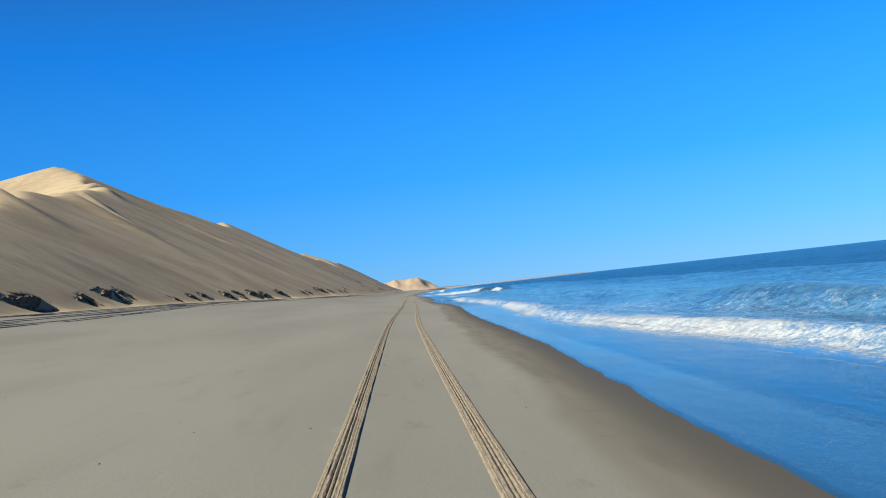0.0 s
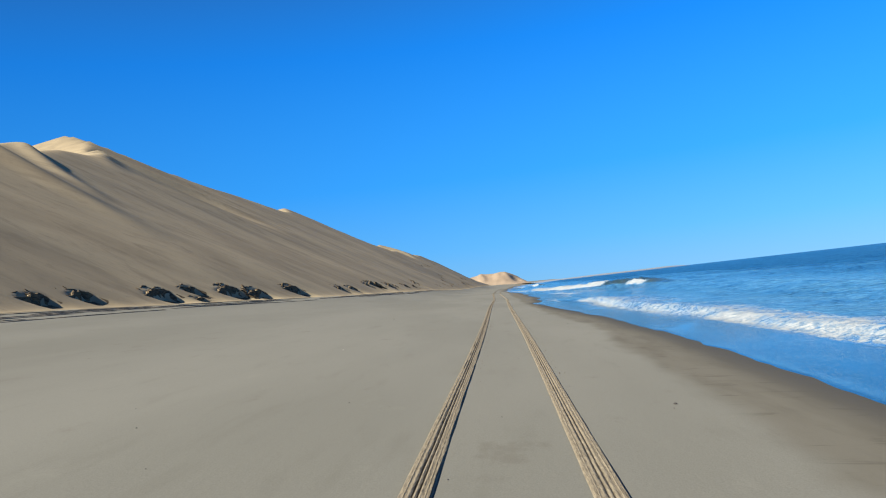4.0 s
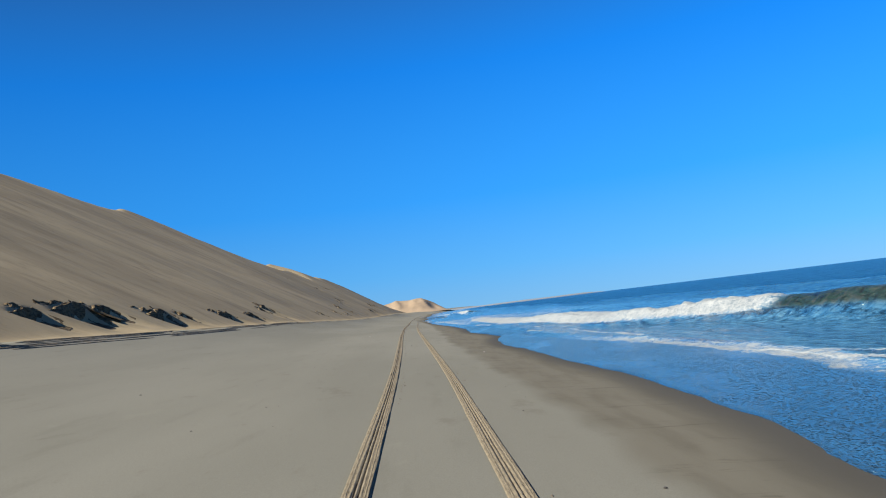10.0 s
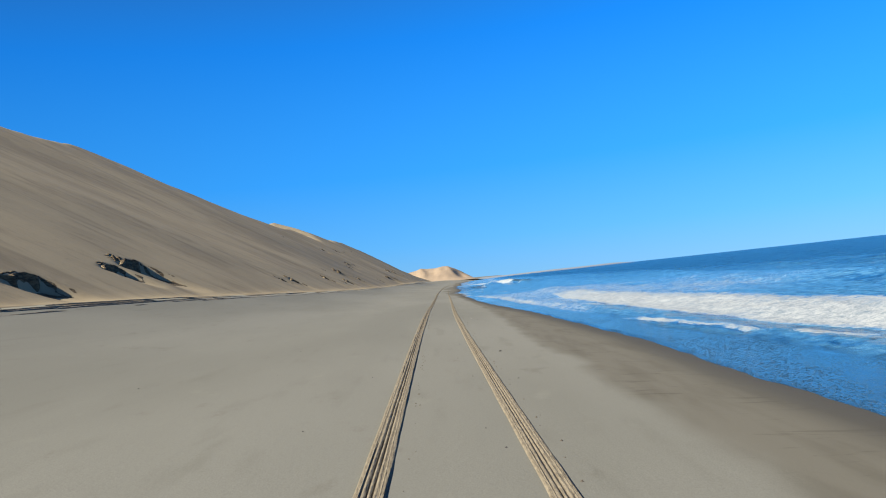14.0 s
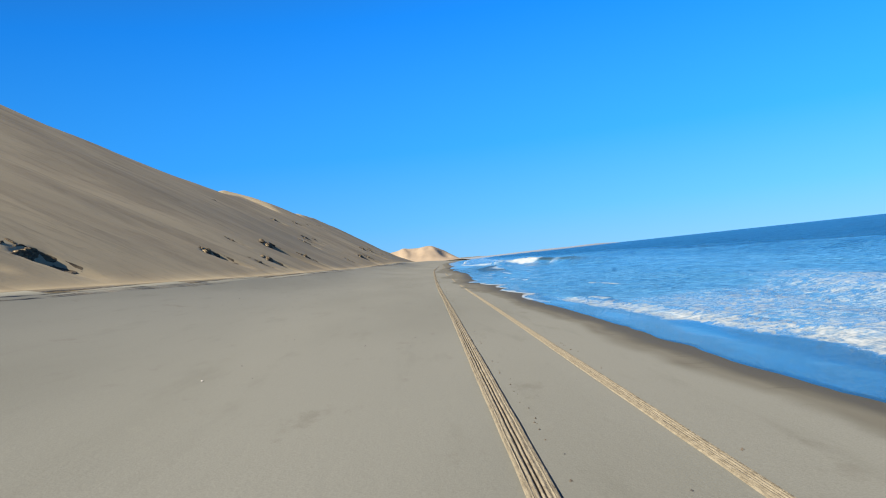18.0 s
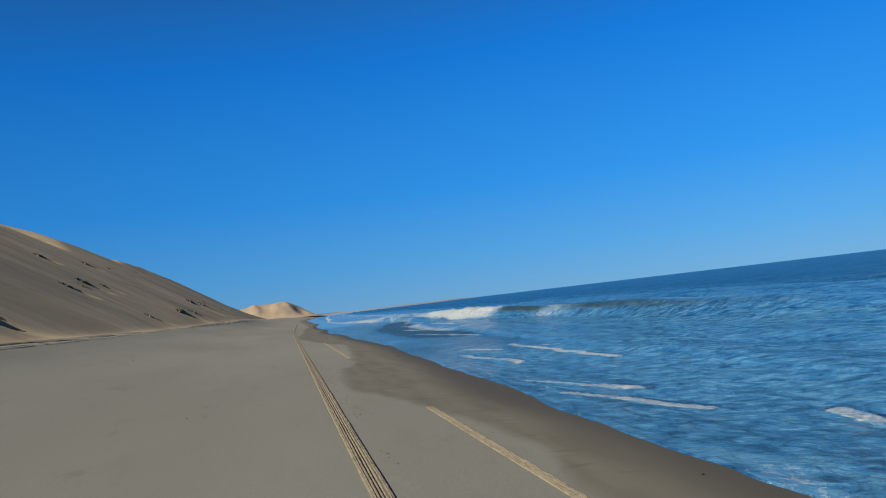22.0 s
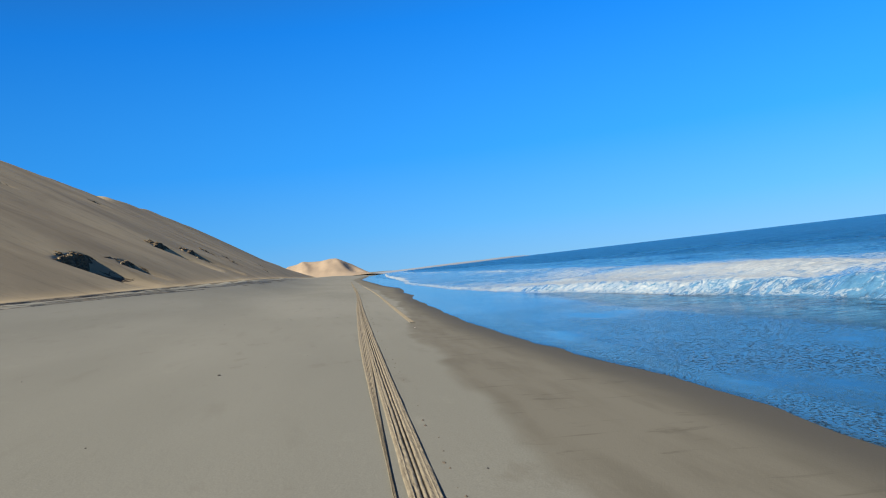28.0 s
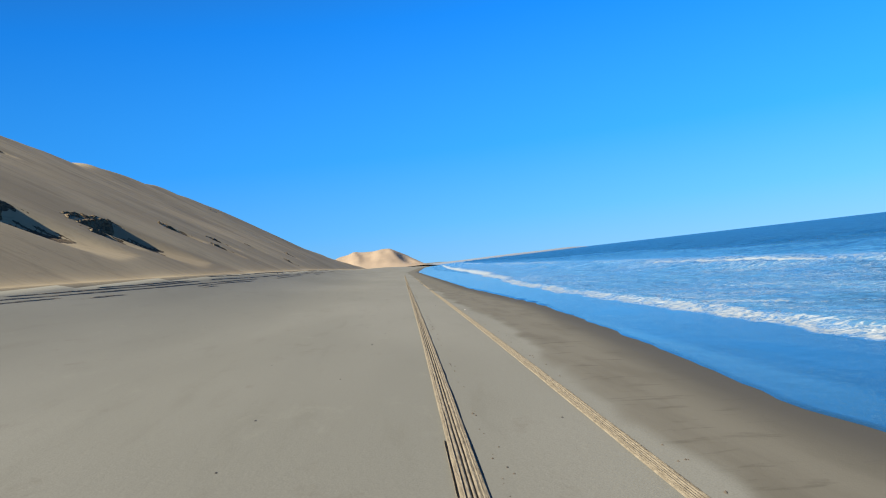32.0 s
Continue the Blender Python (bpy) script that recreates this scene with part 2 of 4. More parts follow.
def track_material():
    m = Mat("churned_sand")
    crumb = m.noise((40, 6, 20), 4)
    worn = m.noise((5.0, 1.3, 2.0), 5, 0.7)
    lugs = m.noise((14.0, 9.0, 9.0), 3, 0.7)
    col = m.mix(m.step(crumb, 0.35, 0.65), (0.196, 0.172, 0.126), (0.150, 0.130, 0.094))
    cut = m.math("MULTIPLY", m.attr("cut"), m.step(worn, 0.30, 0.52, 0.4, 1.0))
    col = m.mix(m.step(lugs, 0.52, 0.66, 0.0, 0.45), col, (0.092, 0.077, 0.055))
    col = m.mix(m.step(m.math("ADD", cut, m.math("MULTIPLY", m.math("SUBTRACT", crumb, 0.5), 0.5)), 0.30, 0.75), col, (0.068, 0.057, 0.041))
    col = m.mix(m.step(m.attr("wet"), 0.18, 0.6), col, m.mix(0.6, col, (0.084, 0.076, 0.056)))
    return m.set(color=col, rough=0.95, normal=m.bump(m.math("ADD", crumb, lugs), 0.7, 0.016), spec=0.1)


def rut_material():
    m = Mat("rutted_sand")
    grain = m.noise((6, 2.5, 6), 5)
    col = m.mix(m.step(grain, 0.35, 0.65), (0.185, 0.162, 0.124), (0.095, 0.081, 0.062))
    return m.set(color=col, rough=0.95, normal=m.bump(grain, 0.6, 0.06), spec=0.1)


def far_material():
    m = Mat("far_dune_sand")
    v = m.noise((0.03, 0.012, 0.08), 5)
    col = m.mix(m.step(v, 0.35, 0.7), (0.300, 0.236, 0.166), (0.232, 0.182, 0.130))
    return m.set(color=col, rough=0.95, normal=m.bump(v, 0.5, 3.0), spec=0.1)


def plain_material(name, color, dark, rough=0.8):
    m = Mat(name)
    return m.set(color=m.mix(m.noise(40.0, 3), color, dark), rough=rough)


SAND, DUNE, SEA, ROCK = beach_material(), dune_material(), sea_material(), rock_material()
TRACK, RUT, FAR = track_material(), rut_material(), far_material()
SHELL = plain_material("shell", (0.452, 0.429, 0.394), (0.319, 0.290, 0.261), 0.5)
CLOD = plain_material("sand_clod", (0.093, 0.075, 0.055), (0.046, 0.038, 0.029), 0.95)
PEBBLE = plain_material("pebble", (0.041, 0.035, 0.032), (0.017, 0.016, 0.015), 0.7)


# ---------------------------------------------------------------- plan
def smooth(v, lo, hi):
    k = np.clip((v - lo) / (hi - lo), 0, 1)
    return k * k * (3 - 2 * k)


def lattice(i, j, seed):
    h = (i.astype(np.int64) * 374761393 + j.astype(np.int64) * 668265263 + seed * 2147483647) & 0xFFFFFFFF
    h = ((h ^ (h >> 13)) * 1274126177) & 0xFFFFFFFF
    return ((h ^ (h >> 16)) & 0xFFFF) / 65535.0


def grain(x, y, seed=0):
    """Smooth random values in 0..1 over a plane."""
    i, j = np.floor(x), np.floor(y)
    a, b = x - i, y - j
    a, b = a * a * (3 - 2 * a), b * b * (3 - 2 * b)
    return (lattice(i, j, seed) * (1 - a) + lattice(i + 1, j, seed) * a) * (1 - b) + (lattice(i, j + 1, seed) * (1 - a) + lattice(i + 1, j + 1, seed) * a) * b


def fbm(x, y, seed=0, octaves=4):
    total, amp, norm = 0.0, 1.0, 0.0
    for k in range(octaves):
        total = total + amp * grain(x * 2 ** k, y * 2 ** k, seed + 17 * k)
        norm, amp = norm + amp, amp * 0.5
    return total / norm


def line(*pairs):
    ys, xs = zip(*pairs)
    return lambda y: np.interp(y, ys, xs)


def eased(f, reach=4.0):
    """The same line with its corners rounded off."""
    return lambda y: sum(f(y + reach * k) for k in (-1, -0.5, 0, 0.5, 1)) / 5


# lines along the shore: distance along it, metres to the right (or up)
axis = eased(line((-200, 0.01), (0, 0.01), (100, -0.30), (150, -0.42), (200, -0.87), (225, -1.14), (245, -1.41), (250, -1.41), (270, -1.65), (275, -1.59), (300, -1.38), (325, -1.13), (350, -0.88), (375, -0.84), (400, -0.60), (425, -0.06), (450, 0.83), (475, 1.76), (500, 1.84), (520, 1.84), (525, 2.00), (550, 2.79), (575, 3.53), (700, 7.05), (1000, 25.00), (1310, 55.00), (5000, 420.00)), 8)
toe_far = eased(line((-200, -25.99), (60, -26.49), (110, -25.00), (140, -22.01), (200, -20.56), (225, -19.86), (230, -19.72), (250, -19.13), (275, -18.29), (300, -17.59), (310, -17.47), (325, -17.77), (350, -18.37), (360, -18.71), (375, -19.36), (400, -20.33), (420, -20.54), (425, -20.42), (450, -19.27), (470, -17.96), (475, -17.71), (500, -16.53), (525, -15.46), (530, -15.46), (550, -15.19), (575, -14.91), (900, -11.65), (1300, 0.00), (5000, 200.00)), 10)
toe_up_far = eased(line((-200, 3.20), (60, 3.30), (90, 3.50), (115, 3.35), (145, 3.10), (240, 2.97), (275, 2.62), (310, 2.39), (410, 2.50), (432, 2.60), (470, 3.00), (510, 3.40), (590, 3.60), (900, 3.60), (1300, 4.00)), 8)
water_edge = eased(line((-200, 2.91), (0, 2.91), (9, 3.01), (14, 3.26), (24, 3.70), (50, 3.70), (65, 4.10), (80, 4.59), (86, 4.34), (93, 4.49), (99, 3.90), (105, 3.70), (110, 3.20), (118, 2.91), (122, 2.72), (125.5, 1.98), (129, 3.02), (133, 3.42), (138, 3.71), (146, 3.44), (149, 4.10), (158, 4.52), (163, 4.12), (172, 4.03), (177, 3.56), (184, 3.95), (191, 4.94), (196, 4.62), (202, 3.74), (209, 3.90), (217, 4.19), (237, 3.73), (249, 2.81), (258, 2.31), (266, 1.96), (279, 1.88), (286, 1.57), (293, 1.96), (297, 1.64), (305, 2.02), (309, 1.72), (313.5, 0.87), (318, 1.41), (325, 1.92), (330, 1.69), (339, 2.38), (346, 2.60), (353, 3.04), (366, 2.98), (371, 2.81), (383, 3.15), (387, 3.10), (392, 2.43), (404, 3.04), (414, 3.81), (420, 3.49), (427, 3.31), (440, 3.74), (455, 4.34), (462, 5.18), (470, 5.23), (478, 5.96), (492, 7.06), (520, 7.16), (700, 11.55), (1000, 30.00), (1310, 62.00), (5000, 430.00)), 1.2)
dry_edge = eased(line((-200, 1.31), (9, 1.31), (17, 1.56), (28, 1.39), (40, 1.60), (46, 1.40), (77, 1.99), (84, 2.59), (110, 1.60), (134, 1.11), (148, 1.58), (190, 0.79), (197, 0.92), (248, 1.20), (255, 1.35), (287, 0.55), (291.5, 0.32), (292.7, 0.1), (294, -0.1), (298.5, -0.17), (301, 0.1), (302.3, -0.95), (304, -0.1), (308, 0.08), (314, -0.51), (323, 0.02), (328, -0.21), (334, -1.28), (345, 0.15), (353, 0.60), (359, 1.06), (363, 0.41), (369, -0.34), (376, -0.84), (384, -0.68), (394, -0.18), (410, 0.71), (427, 1.09), (440, 2.32), (471, 3.33), (487, 3.96), (520, 4.27), (700, 8.05), (1000, 26.00), (1310, 57.00), (5000, 425.00)), 1.5)
surf = eased(line((-200, 8.3), (14, 8.4), (21, 8.2), (27, 7.3), (35, 6.9), (45, 6.7), (55, 7.0), (65, 7.2), (80, 7.4), (89, 7.3), (95, 6.8), (103, 6.5), (110, 6.5), (117, 6.8), (123, 6.6), (126, 5.9), (130, 5.2), (134, 4.8), (139.5, 4.4), (141.5, 6.4), (146, 7.2), (150, 7.4), (154, 8.2), (160, 8.4), (168, 8.0), (172, 7.6), (177, 7.2), (183, 6.3), (187, 6.3), (192, 6.6), (200, 6.4), (210, 6.2), (235, 5.6), (252, 5.0), (261, 4.7), (268, 4.3), (275, 4.0), (282, 3.4), (288, 2.9), (294, 2.3), (300, 2.6), (308, 4.2), (330, 6.9), (345, 7.6), (368, 8.3), (376, 8.3), (382, 9.0), (390, 9.8), (396, 10.8), (404, 12.2), (414, 11.9), (425, 11.8), (434, 11.5), (440, 11.0), (447, 10.0), (455, 9.4), (463, 9.0), (475, 9.0), (482, 9.5), (500, 9.6), (520, 10.6), (560, 13.5), (700, 21.05), (1000, 42.00), (1310, 75.00), (5000, 480.00)), 2.5)
breaker = eased(line((-200, 13.2), (20, 13.2), (32, 13.8), (50, 15.4), (65, 15.3), (75, 15.0), (90, 16.0), (120, 18.6), (151, 18.3), (160, 18.0), (167, 16.9), (176, 14.7), (181, 12.9), (185, 11.7), (191, 11.3), (200, 10.8), (207, 10.2), (214, 9.4), (220, 8.9), (237, 8.7), (255, 8.9), (275, 10.2), (300, 15.0), (330, 18.5), (338, 17.9), (345, 17.2), (352, 16.3), (358, 16.6), (366, 16.7), (372, 16.9), (378, 16.2), (384, 15.5), (395, 15.3), (400, 14.6), (407, 13.9), (418, 13.4), (430, 16.0), (445, 20.0), (465, 19.5), (490, 20.8), (510, 21.3), (560, 23.5), (700, 31.05), (1000, 55.00), (1310, 90.00), (5000, 500.00)), 4)
crest = eased(line((-200, 24), (-60, 20), (30, 14), (80, 15.5), (98, 18), (110, 20.5), (117, 25), (123, 22.8), (132, 26.5), (140, 25.2), (147, 27.3), (170, 31), (200, 36.0), (215, 39.5), (225, 42.5), (240, 48), (252, 53.5), (257, 51), (263, 46.5), (271, 43.8), (290, 41.8), (310, 40.4), (330, 36.8), (340, 35.8), (350, 36.3), (370, 39.0), (383, 41.0), (391, 42.6), (400, 40.2), (412, 36.2), (430, 34.2), (440, 31.2), (450, 28.2), (460, 26.6), (470, 26.2), (480, 27.3), (500, 29.3), (520, 32.1), (530, 33.4), (540, 32.9), (550, 31.4), (570, 30.0), (590, 32.4), (610, 32.0), (630, 31.4), (650, 31.6), (670, 32.4), (700, 32.6), (725, 33.4), (745, 31.2), (770, 28.8), (790, 22.2), (810, 17.4), (873, 13.0), (960, 9), (1050, 5), (1300, 3)), 2.5)
steep_far = line((-200, 0.59), (100, 0.59), (250, 0.592), (340, 0.621), (375, 0.641), (405, 0.665), (428, 0.648), (445, 0.636), (900, 0.64))
dome = eased(line((-200, 0.8), (60, 0.8), (132, 0.5), (182, 0.3), (700, 0.35), (800, 2)), 4)


raised = line((-200, 0), (230, 0), (260, 0.5), (290, 1.3), (320, 2.3), (345, 3.1), (390, 3.5), (415, 3.4), (440, 3.0), (460, 1.8), (482, 0), (640, 0), (680, 1.4), (760, 1.4), (790, 0), (900, 0))
dip = eased(line((-200, 0), (493, 0), (498, 1), (530, 0.45), (560, 0), (614, 0), (618, 0.5), (636, 0), (900, 0)), 1.2)     # notches in the crest
shelf = eased(line((-200, 0), (484, 0), (494, 0.7), (540, 1.5), (552, 1.2), (562, 0.3), (610, 0.3), (617, 1), (636, 0.9), (644, 0.3), (660, 0.5), (668, 0), (900, 0)), 2)     # where the top lies back in the sun behind them
APRON = 0.15
# sharp spurs that run down from the crest: top (along, in from the toe), foot, height, width
SPURS = [(114, 33.5, 109, 20, 1.3, 2.0), (143, 41, 138, 14, 1.9, 2.3), (159, 44, 148, 26, 1.3, 1.8), (225, 75, 190, 46, 2.0, 3.6)]
# the foot of the slip face stands nearer to the water along the middle of the drive, under the same high crest
closer = eased(line((-200, 1), (100, 1), (130, 0.95), (180, 0.87), (230, 0.83), (300, 0.77), (345, 0.71), (430, 0.73), (450, 0.75), (510, 0.71), (560, 0.76), (620, 0.85), (750, 1), (5000, 1)), 12)


def toe(y):
    return axis(y) + closer(y) * (toe_far(y) - axis(y))


def toe_up(y):
    return 2.0 + closer(y) * (toe_up_far(y) - 2.0)


def steep(y):
    """Rise of the slip face, from its foot to a line 35 m up."""
    return (35.0 - toe_up(y)) / ((35.0 - toe_up_far(y)) / steep_far(y) + toe(y) - toe_far(y))


def beach_height(x, y):
    a = axis(y) - 4
    d = a - x
    reach = np.maximum(a - toe(y) - APRON, 5)
    bend = np.maximum(toe_up(y) - 0.67 - 0.08 * reach, 0) / reach ** 2
    z = 0.67 + 0.08 * d + bend * np.clip(d, 0, reach) ** 2
    z = np.where(d > reach, toe_up(y) - 0.25 - 0.6 * np.clip(d - reach, 0, 4), z)
    z = z + 0.05 * (fbm(x * 0.22, y * 0.07, 3) - 0.5) * smooth(axis(y) + 2 - x, 0, 4)
    return np.maximum(z, -4.0)


def dune_height(u, y):
    """Height of the slip face u metres in from its toe."""
    skew = y + 0.35 * u
    fall = steep(y)
    face = toe_up(y) + fall * (u - 0.55 * (1 - np.exp(-np.maximum(u, 0) / 0.55))) + 0.6 * (fbm(skew * 0.06, u * 0.03, 5) - 0.5) * smooth(u, 1, 10) + 0.05 * (fbm(skew * 0.3 + 2.5 * grain(u * 0.06, y * 0.03, 7), u * 0.05, 9, 3) - 0.5) * smooth(u, 0.5, 5)
    ribs = np.interp(y, [95, 135, 215, 265], [0.3, 1, 1, 0.15])
    face = face + 1.2 * ribs * (fbm(skew * 0.09, u * 0.022, 25, 3) - 0.5) * smooth(u, 14, 45)
    face = face + 1.6 * (fbm(skew * 0.03, u * 0.015, 21, 2) - 0.5) * smooth(u, 5, 25)
    high = u * fall / np.maximum(crest(y) - toe_up(y), 4)
    tongue = 1 - 2 * np.abs(fbm(skew * 0.075 + 0.2, u * 0.010, 27, 2) - 0.5)
    face = face + 5.5 * (tongue - 0.88) * smooth(y, 190, 212) * smooth(285 - y, 0, 25) * smooth(high, 0.38, 0.8)
    for y0, u0, y1, u1, tall_by, wide in SPURS:
        k = (u0 - u) / (u0 - u1)
        off = y - y0 - np.clip(k, 0, 1) * (y1 - y0)
        face = face + tall_by * np.clip(1.0 - k, 0, 1) ** 1.2 * smooth(u0 + 8 - u, 0, 8) * np.exp(-(off / np.where(off < 0, wide, 1.5 * wide)) ** 2)
    lit = shelf(y)
    top = crest(y) + raised(y) - 7.0 * dip(y) + 1.2 * (fbm(y * 0.06, y * 0.0 + 2.0, 31, 3) - 0.5)
    over = np.maximum(u - (top - toe_up(y)) / fall, 0)
    cap = top + lit * 0.36 * np.minimum(over, 13.0) - 0.16 * over - 0.0006 * np.minimum(over, 120) ** 2 + 3.0 * (fbm(u * 0.03, y * 0.03, 41) - 0.5) * smooth(over, 5, 40)
    k = dome(y)
    low, gap = np.minimum(face, cap), np.abs(face - cap)
    z = low - k * np.log1p(np.exp(-np.minimum(gap / k, 40)))
    return np.where(u < 0, toe_up(y) + 0.9 * u, z)


def face_point(y, z):
    """The place on the slip face at that distance and height."""
    u = np.linspace(0, 70, 700)
    h = dune_height(u, np.full_like(u, float(y)))
    k = int(np.argmax(h > z)) if (h > z).any() else 600
    return Vector((float(toe(np.array(float(y)))) + APRON - u[k], y, float(h[k])))


# ---------------------------------------------------------------- building helpers
def grid_mesh(name, X, Y, Z, material, attrs=(), keep=None, soft=True):
    """A sheet from arrays of the same shape; attrs: named values a corner point."""
    r, c = X.shape
    mesh = bpy.data.meshes.new(name)
    co = np.stack([X, Y, Z], -1).reshape(-1, 3).astype(np.float32)
    idx = np.arange(r * c).reshape(r, c)
    quads = np.stack([idx[:-1, :-1], idx[:-1, 1:], idx[1:, 1:], idx[1:, :-1]], -1).reshape(-1, 4)
    if keep is not None:
        quads = quads[keep.reshape(-1)]
    mesh.vertices.add(len(co))
    mesh.vertices.foreach_set("co", co.ravel())
    mesh.loops.add(quads.size)
    mesh.loops.foreach_set("vertex_index", quads.ravel().astype(np.int32))
    mesh.polygons.add(len(quads))
    mesh.polygons.foreach_set("loop_start", np.arange(0, quads.size, 4, dtype=np.int32))
    mesh.polygons.foreach_set("use_smooth", np.full(len(quads), soft))
    for key, v in attrs:
        a = mesh.attributes.new(key, "FLOAT", "POINT")
        a.data.foreach_set("value", np.ascontiguousarray(v, dtype=np.float32).ravel())
    mesh.update(calc_edges=True)
    mesh.validate()
    mesh.materials.append(material)
    return new(name, mesh)


def part(name, bm, material, parent, label=""):
    mesh = bpy.data.meshes.new(name)
    bm.to_mesh(mesh)
    bm.free()
    mesh.materials.append(material)
    ob = new(name, mesh)
    ob.parent = parent
    if label:
        tagged(ob, label)
    return ob


def spread(*runs):
    """Steps for a grid: (start, end, step) runs joined."""
    return np.unique(np.round(np.concatenate([np.arange(a, b, s) for a, b, s in runs] + [np.array([runs[-1][1]])]), 4))


def dampness(x, y):
    """0 on dry sand, about 0.6 where the last waves reached, 1 at the water."""
    wobble = 0.9 * (fbm(y * 0.16, x * 0.25, 51) - 0.5) + 0.5 * (fbm(y * 0.5, x * 0.6, 57) - 0.5) + 0.3 * (fbm(y * 1.5, x * 2.4, 59, 3) - 0.5)
    edge, drier = water_edge(y) + 0.1, dry_edge(y) + 0.1
    soft = 0.45 * smooth(290 - y, 0, 25)
    return smooth(x + wobble, drier - 0.2 - 0.3 * soft, drier + 0.38 + 1.0 * soft) * 0.6 + 0.4 * smooth(x, edge - 1.8, edge + 0.2)


# ---------------------------------------------------------------- ground
gy = spread((-3000, -500, 500), (-500, -60, 40), (-60, -4, 4), (-4, 540, 0.5), (540, 800, 4), (800, 1400, 20), (1400, 5000, 300))
gx = spread((-4800, -800, 800), (-800, -60, 60), (-60, -30, 3), (-30, -8, 0.5), (-8, 9, 0.25), (9, 20, 1), (20, 60, 5))
Y, X = np.meshgrid(gy, gx, indexing="ij")
X = X + np.where(X > -100, np.interp(Y, [540, 5000], [0, 420]), 0)
Z = beach_height(X, Y)
wet = dampness(X, Y)
ground = tagged(grid_mesh("ground", X, Y, Z, SAND, [("wet", wet)]), "flat grey-brown sand beach, damp and dark towards the water", "beach", kind="structure")

# ---------------------------------------------------------------- broken places on the slip face
# distance along the shore, height of the lip, half length
OUTCROPS = [(60, 4.6, 3.2), (69.5, 4.4, 1.2), (71, 4.8, 0.9), (77, 5.0, 2.4), (80.5, 5.2, 1.2), (91.7, 4.1, 0.9), (99, 4.4, 1.5), (104, 4.5, 1.5), (113.6, 4.4, 2.3), (117.7, 3.7, 0.9), (119.5, 4.7, 1.4), (125.5, 4.4, 2.6), (130, 4.1, 2.3), (141.5, 4.4, 2.8), (161.5, 4.2, 2.1), (168, 4.2, 2.1), (183.3, 4.8, 1.8), (189.5, 5.0, 3.2), (194, 4.9, 1.7), (202.5, 4.5, 3.0), (207.5, 4.4, 1.2), (220.5, 4.3, 2.5), (230.6, 4.1, 2.1), (243, 5.0, 1.4), (247.5, 5.4, 2.5),
            (281, 4.1, 0.7), (285.8, 4.1, 1.3), (313, 4.5, 1.6), (321.2, 3.5, 0.6), (328, 3.8, 1.7), (331, 6.2, 0.6), (349.5, 6.1, 4.4), (360.5, 4.5, 2.3), (418.7, 9.0, 1.8), (428.4, 4.4, 1.5), (432, 9.8, 1.1), (439, 10.8, 2.3), (449, 10.5, 1.4), (453, 16.7, 1.5), (465, 5.6, 4.4), (474, 5.2, 1.8), (484, 17.5, 1.6), (506.5, 8.4, 4.4), (516, 6.7, 1.2), (521.5, 7.9, 5.0), (549, 9.2, 2.0), (553.6, 6.9, 1.6), (564, 8.3, 1.6), (592, 8.4, 1.4), (601.6, 5.4, 1.8), (640, 7.9, 1.8),
            (419, 19.5, 1.0), (500, 17.5, 0.9), (550, 20.0, 1.1), (727, 28, 1.4)]


def ledge_size(half):
    """How far the lip stands proud, and how deep the sand has slumped below it."""
    return min(0.24, 0.075 + 0.05 * half), min(1.35, 0.12 + 0.28 * half)


def slump(u, y, at, mid, half):
    """The smooth hollow that sand has run out of, below a lip at that place."""
    deep = ledge_size(half)[1]
    far = at - u + 0.12 * (y - mid)
    q = (y - mid - 0.42 * np.maximum(far, 0)) / half
    run = min(5.2 * deep + 0.3, at - 0.2)
    shape = smooth(q, -1.05, -0.1) * smooth(1.0 - q, 0, 0.4)
    return deep * shape * smooth(far, -0.35, 0.15) * np.clip(1 - far / run, 0, 1)


# ---------------------------------------------------------------- dune along the beach
dy = spread((-160, -20, 3), (-20, 640, 0.45), (640, 800, 1.5), (800, 1300, 6))
du = spread((-1.2, 24, 0.3), (24, 45, 0.5), (45, 80, 1.0), (80, 160, 4), (160, 700, 45))
Y, U = np.meshgrid(dy, du, indexing="ij")
Z = dune_height(U, Y)
for y, z, half in OUTCROPS:
    at = float(toe(np.array(float(y)))) + APRON - face_point(y, z).x
    near = (np.abs(Y - y) < half + 4) & (U < at + 2) & (U > 0.3)
    Z[near] -= slump(U[near], Y[near], at, y, half)
dune = tagged(grid_mesh("dune", toe(Y) + APRON - U, Y, Z, DUNE), "long steep tan sand dune with a sharp sunlit crest", "dune", kind="structure")

# ---------------------------------------------------------------- sea
sy = spread((-1500, -100, 100), (-100, -4, 4), (-4, 520, 0.3), (520, 800, 3), (800, 1600, 20), (1600, 5000, 200))
sx = spread((-1.5, 7, 0.12), (7, 14, 0.17), (14, 26, 0.25), (26, 34, 0.45), (34, 80, 1.2), (80, 200, 8), (200, 900, 70), (900, 4900, 400))
Y, S = np.meshgrid(sy, sx, indexing="ij")
lobes = np.abs(np.sin(Y * 0.42 + 5 * grain(Y * 0.11, Y * 0 + 3.0, 62))) - 0.6
edge = water_edge(Y) + 0.1 + 0.25 * (fbm(Y * 0.7, Y * 0 + 1.0, 61, 3) - 0.5) - 0.55 * lobes * smooth(Y, 284, 294) * smooth(340 - Y, 0, 10)
X = S + edge
base = beach_height(X, Y)
front = surf(Y) + (0.9 * (fbm(Y * 0.12, Y * 0 + 4.0, 63) - 0.5) + 0.5 * (fbm(Y * 0.9, Y * 0 + 8.0, 65) - 0.5)) * (1 - 0.8 * smooth(Y, 128, 133) * smooth(146 - Y, 0, 5))
s = X - front
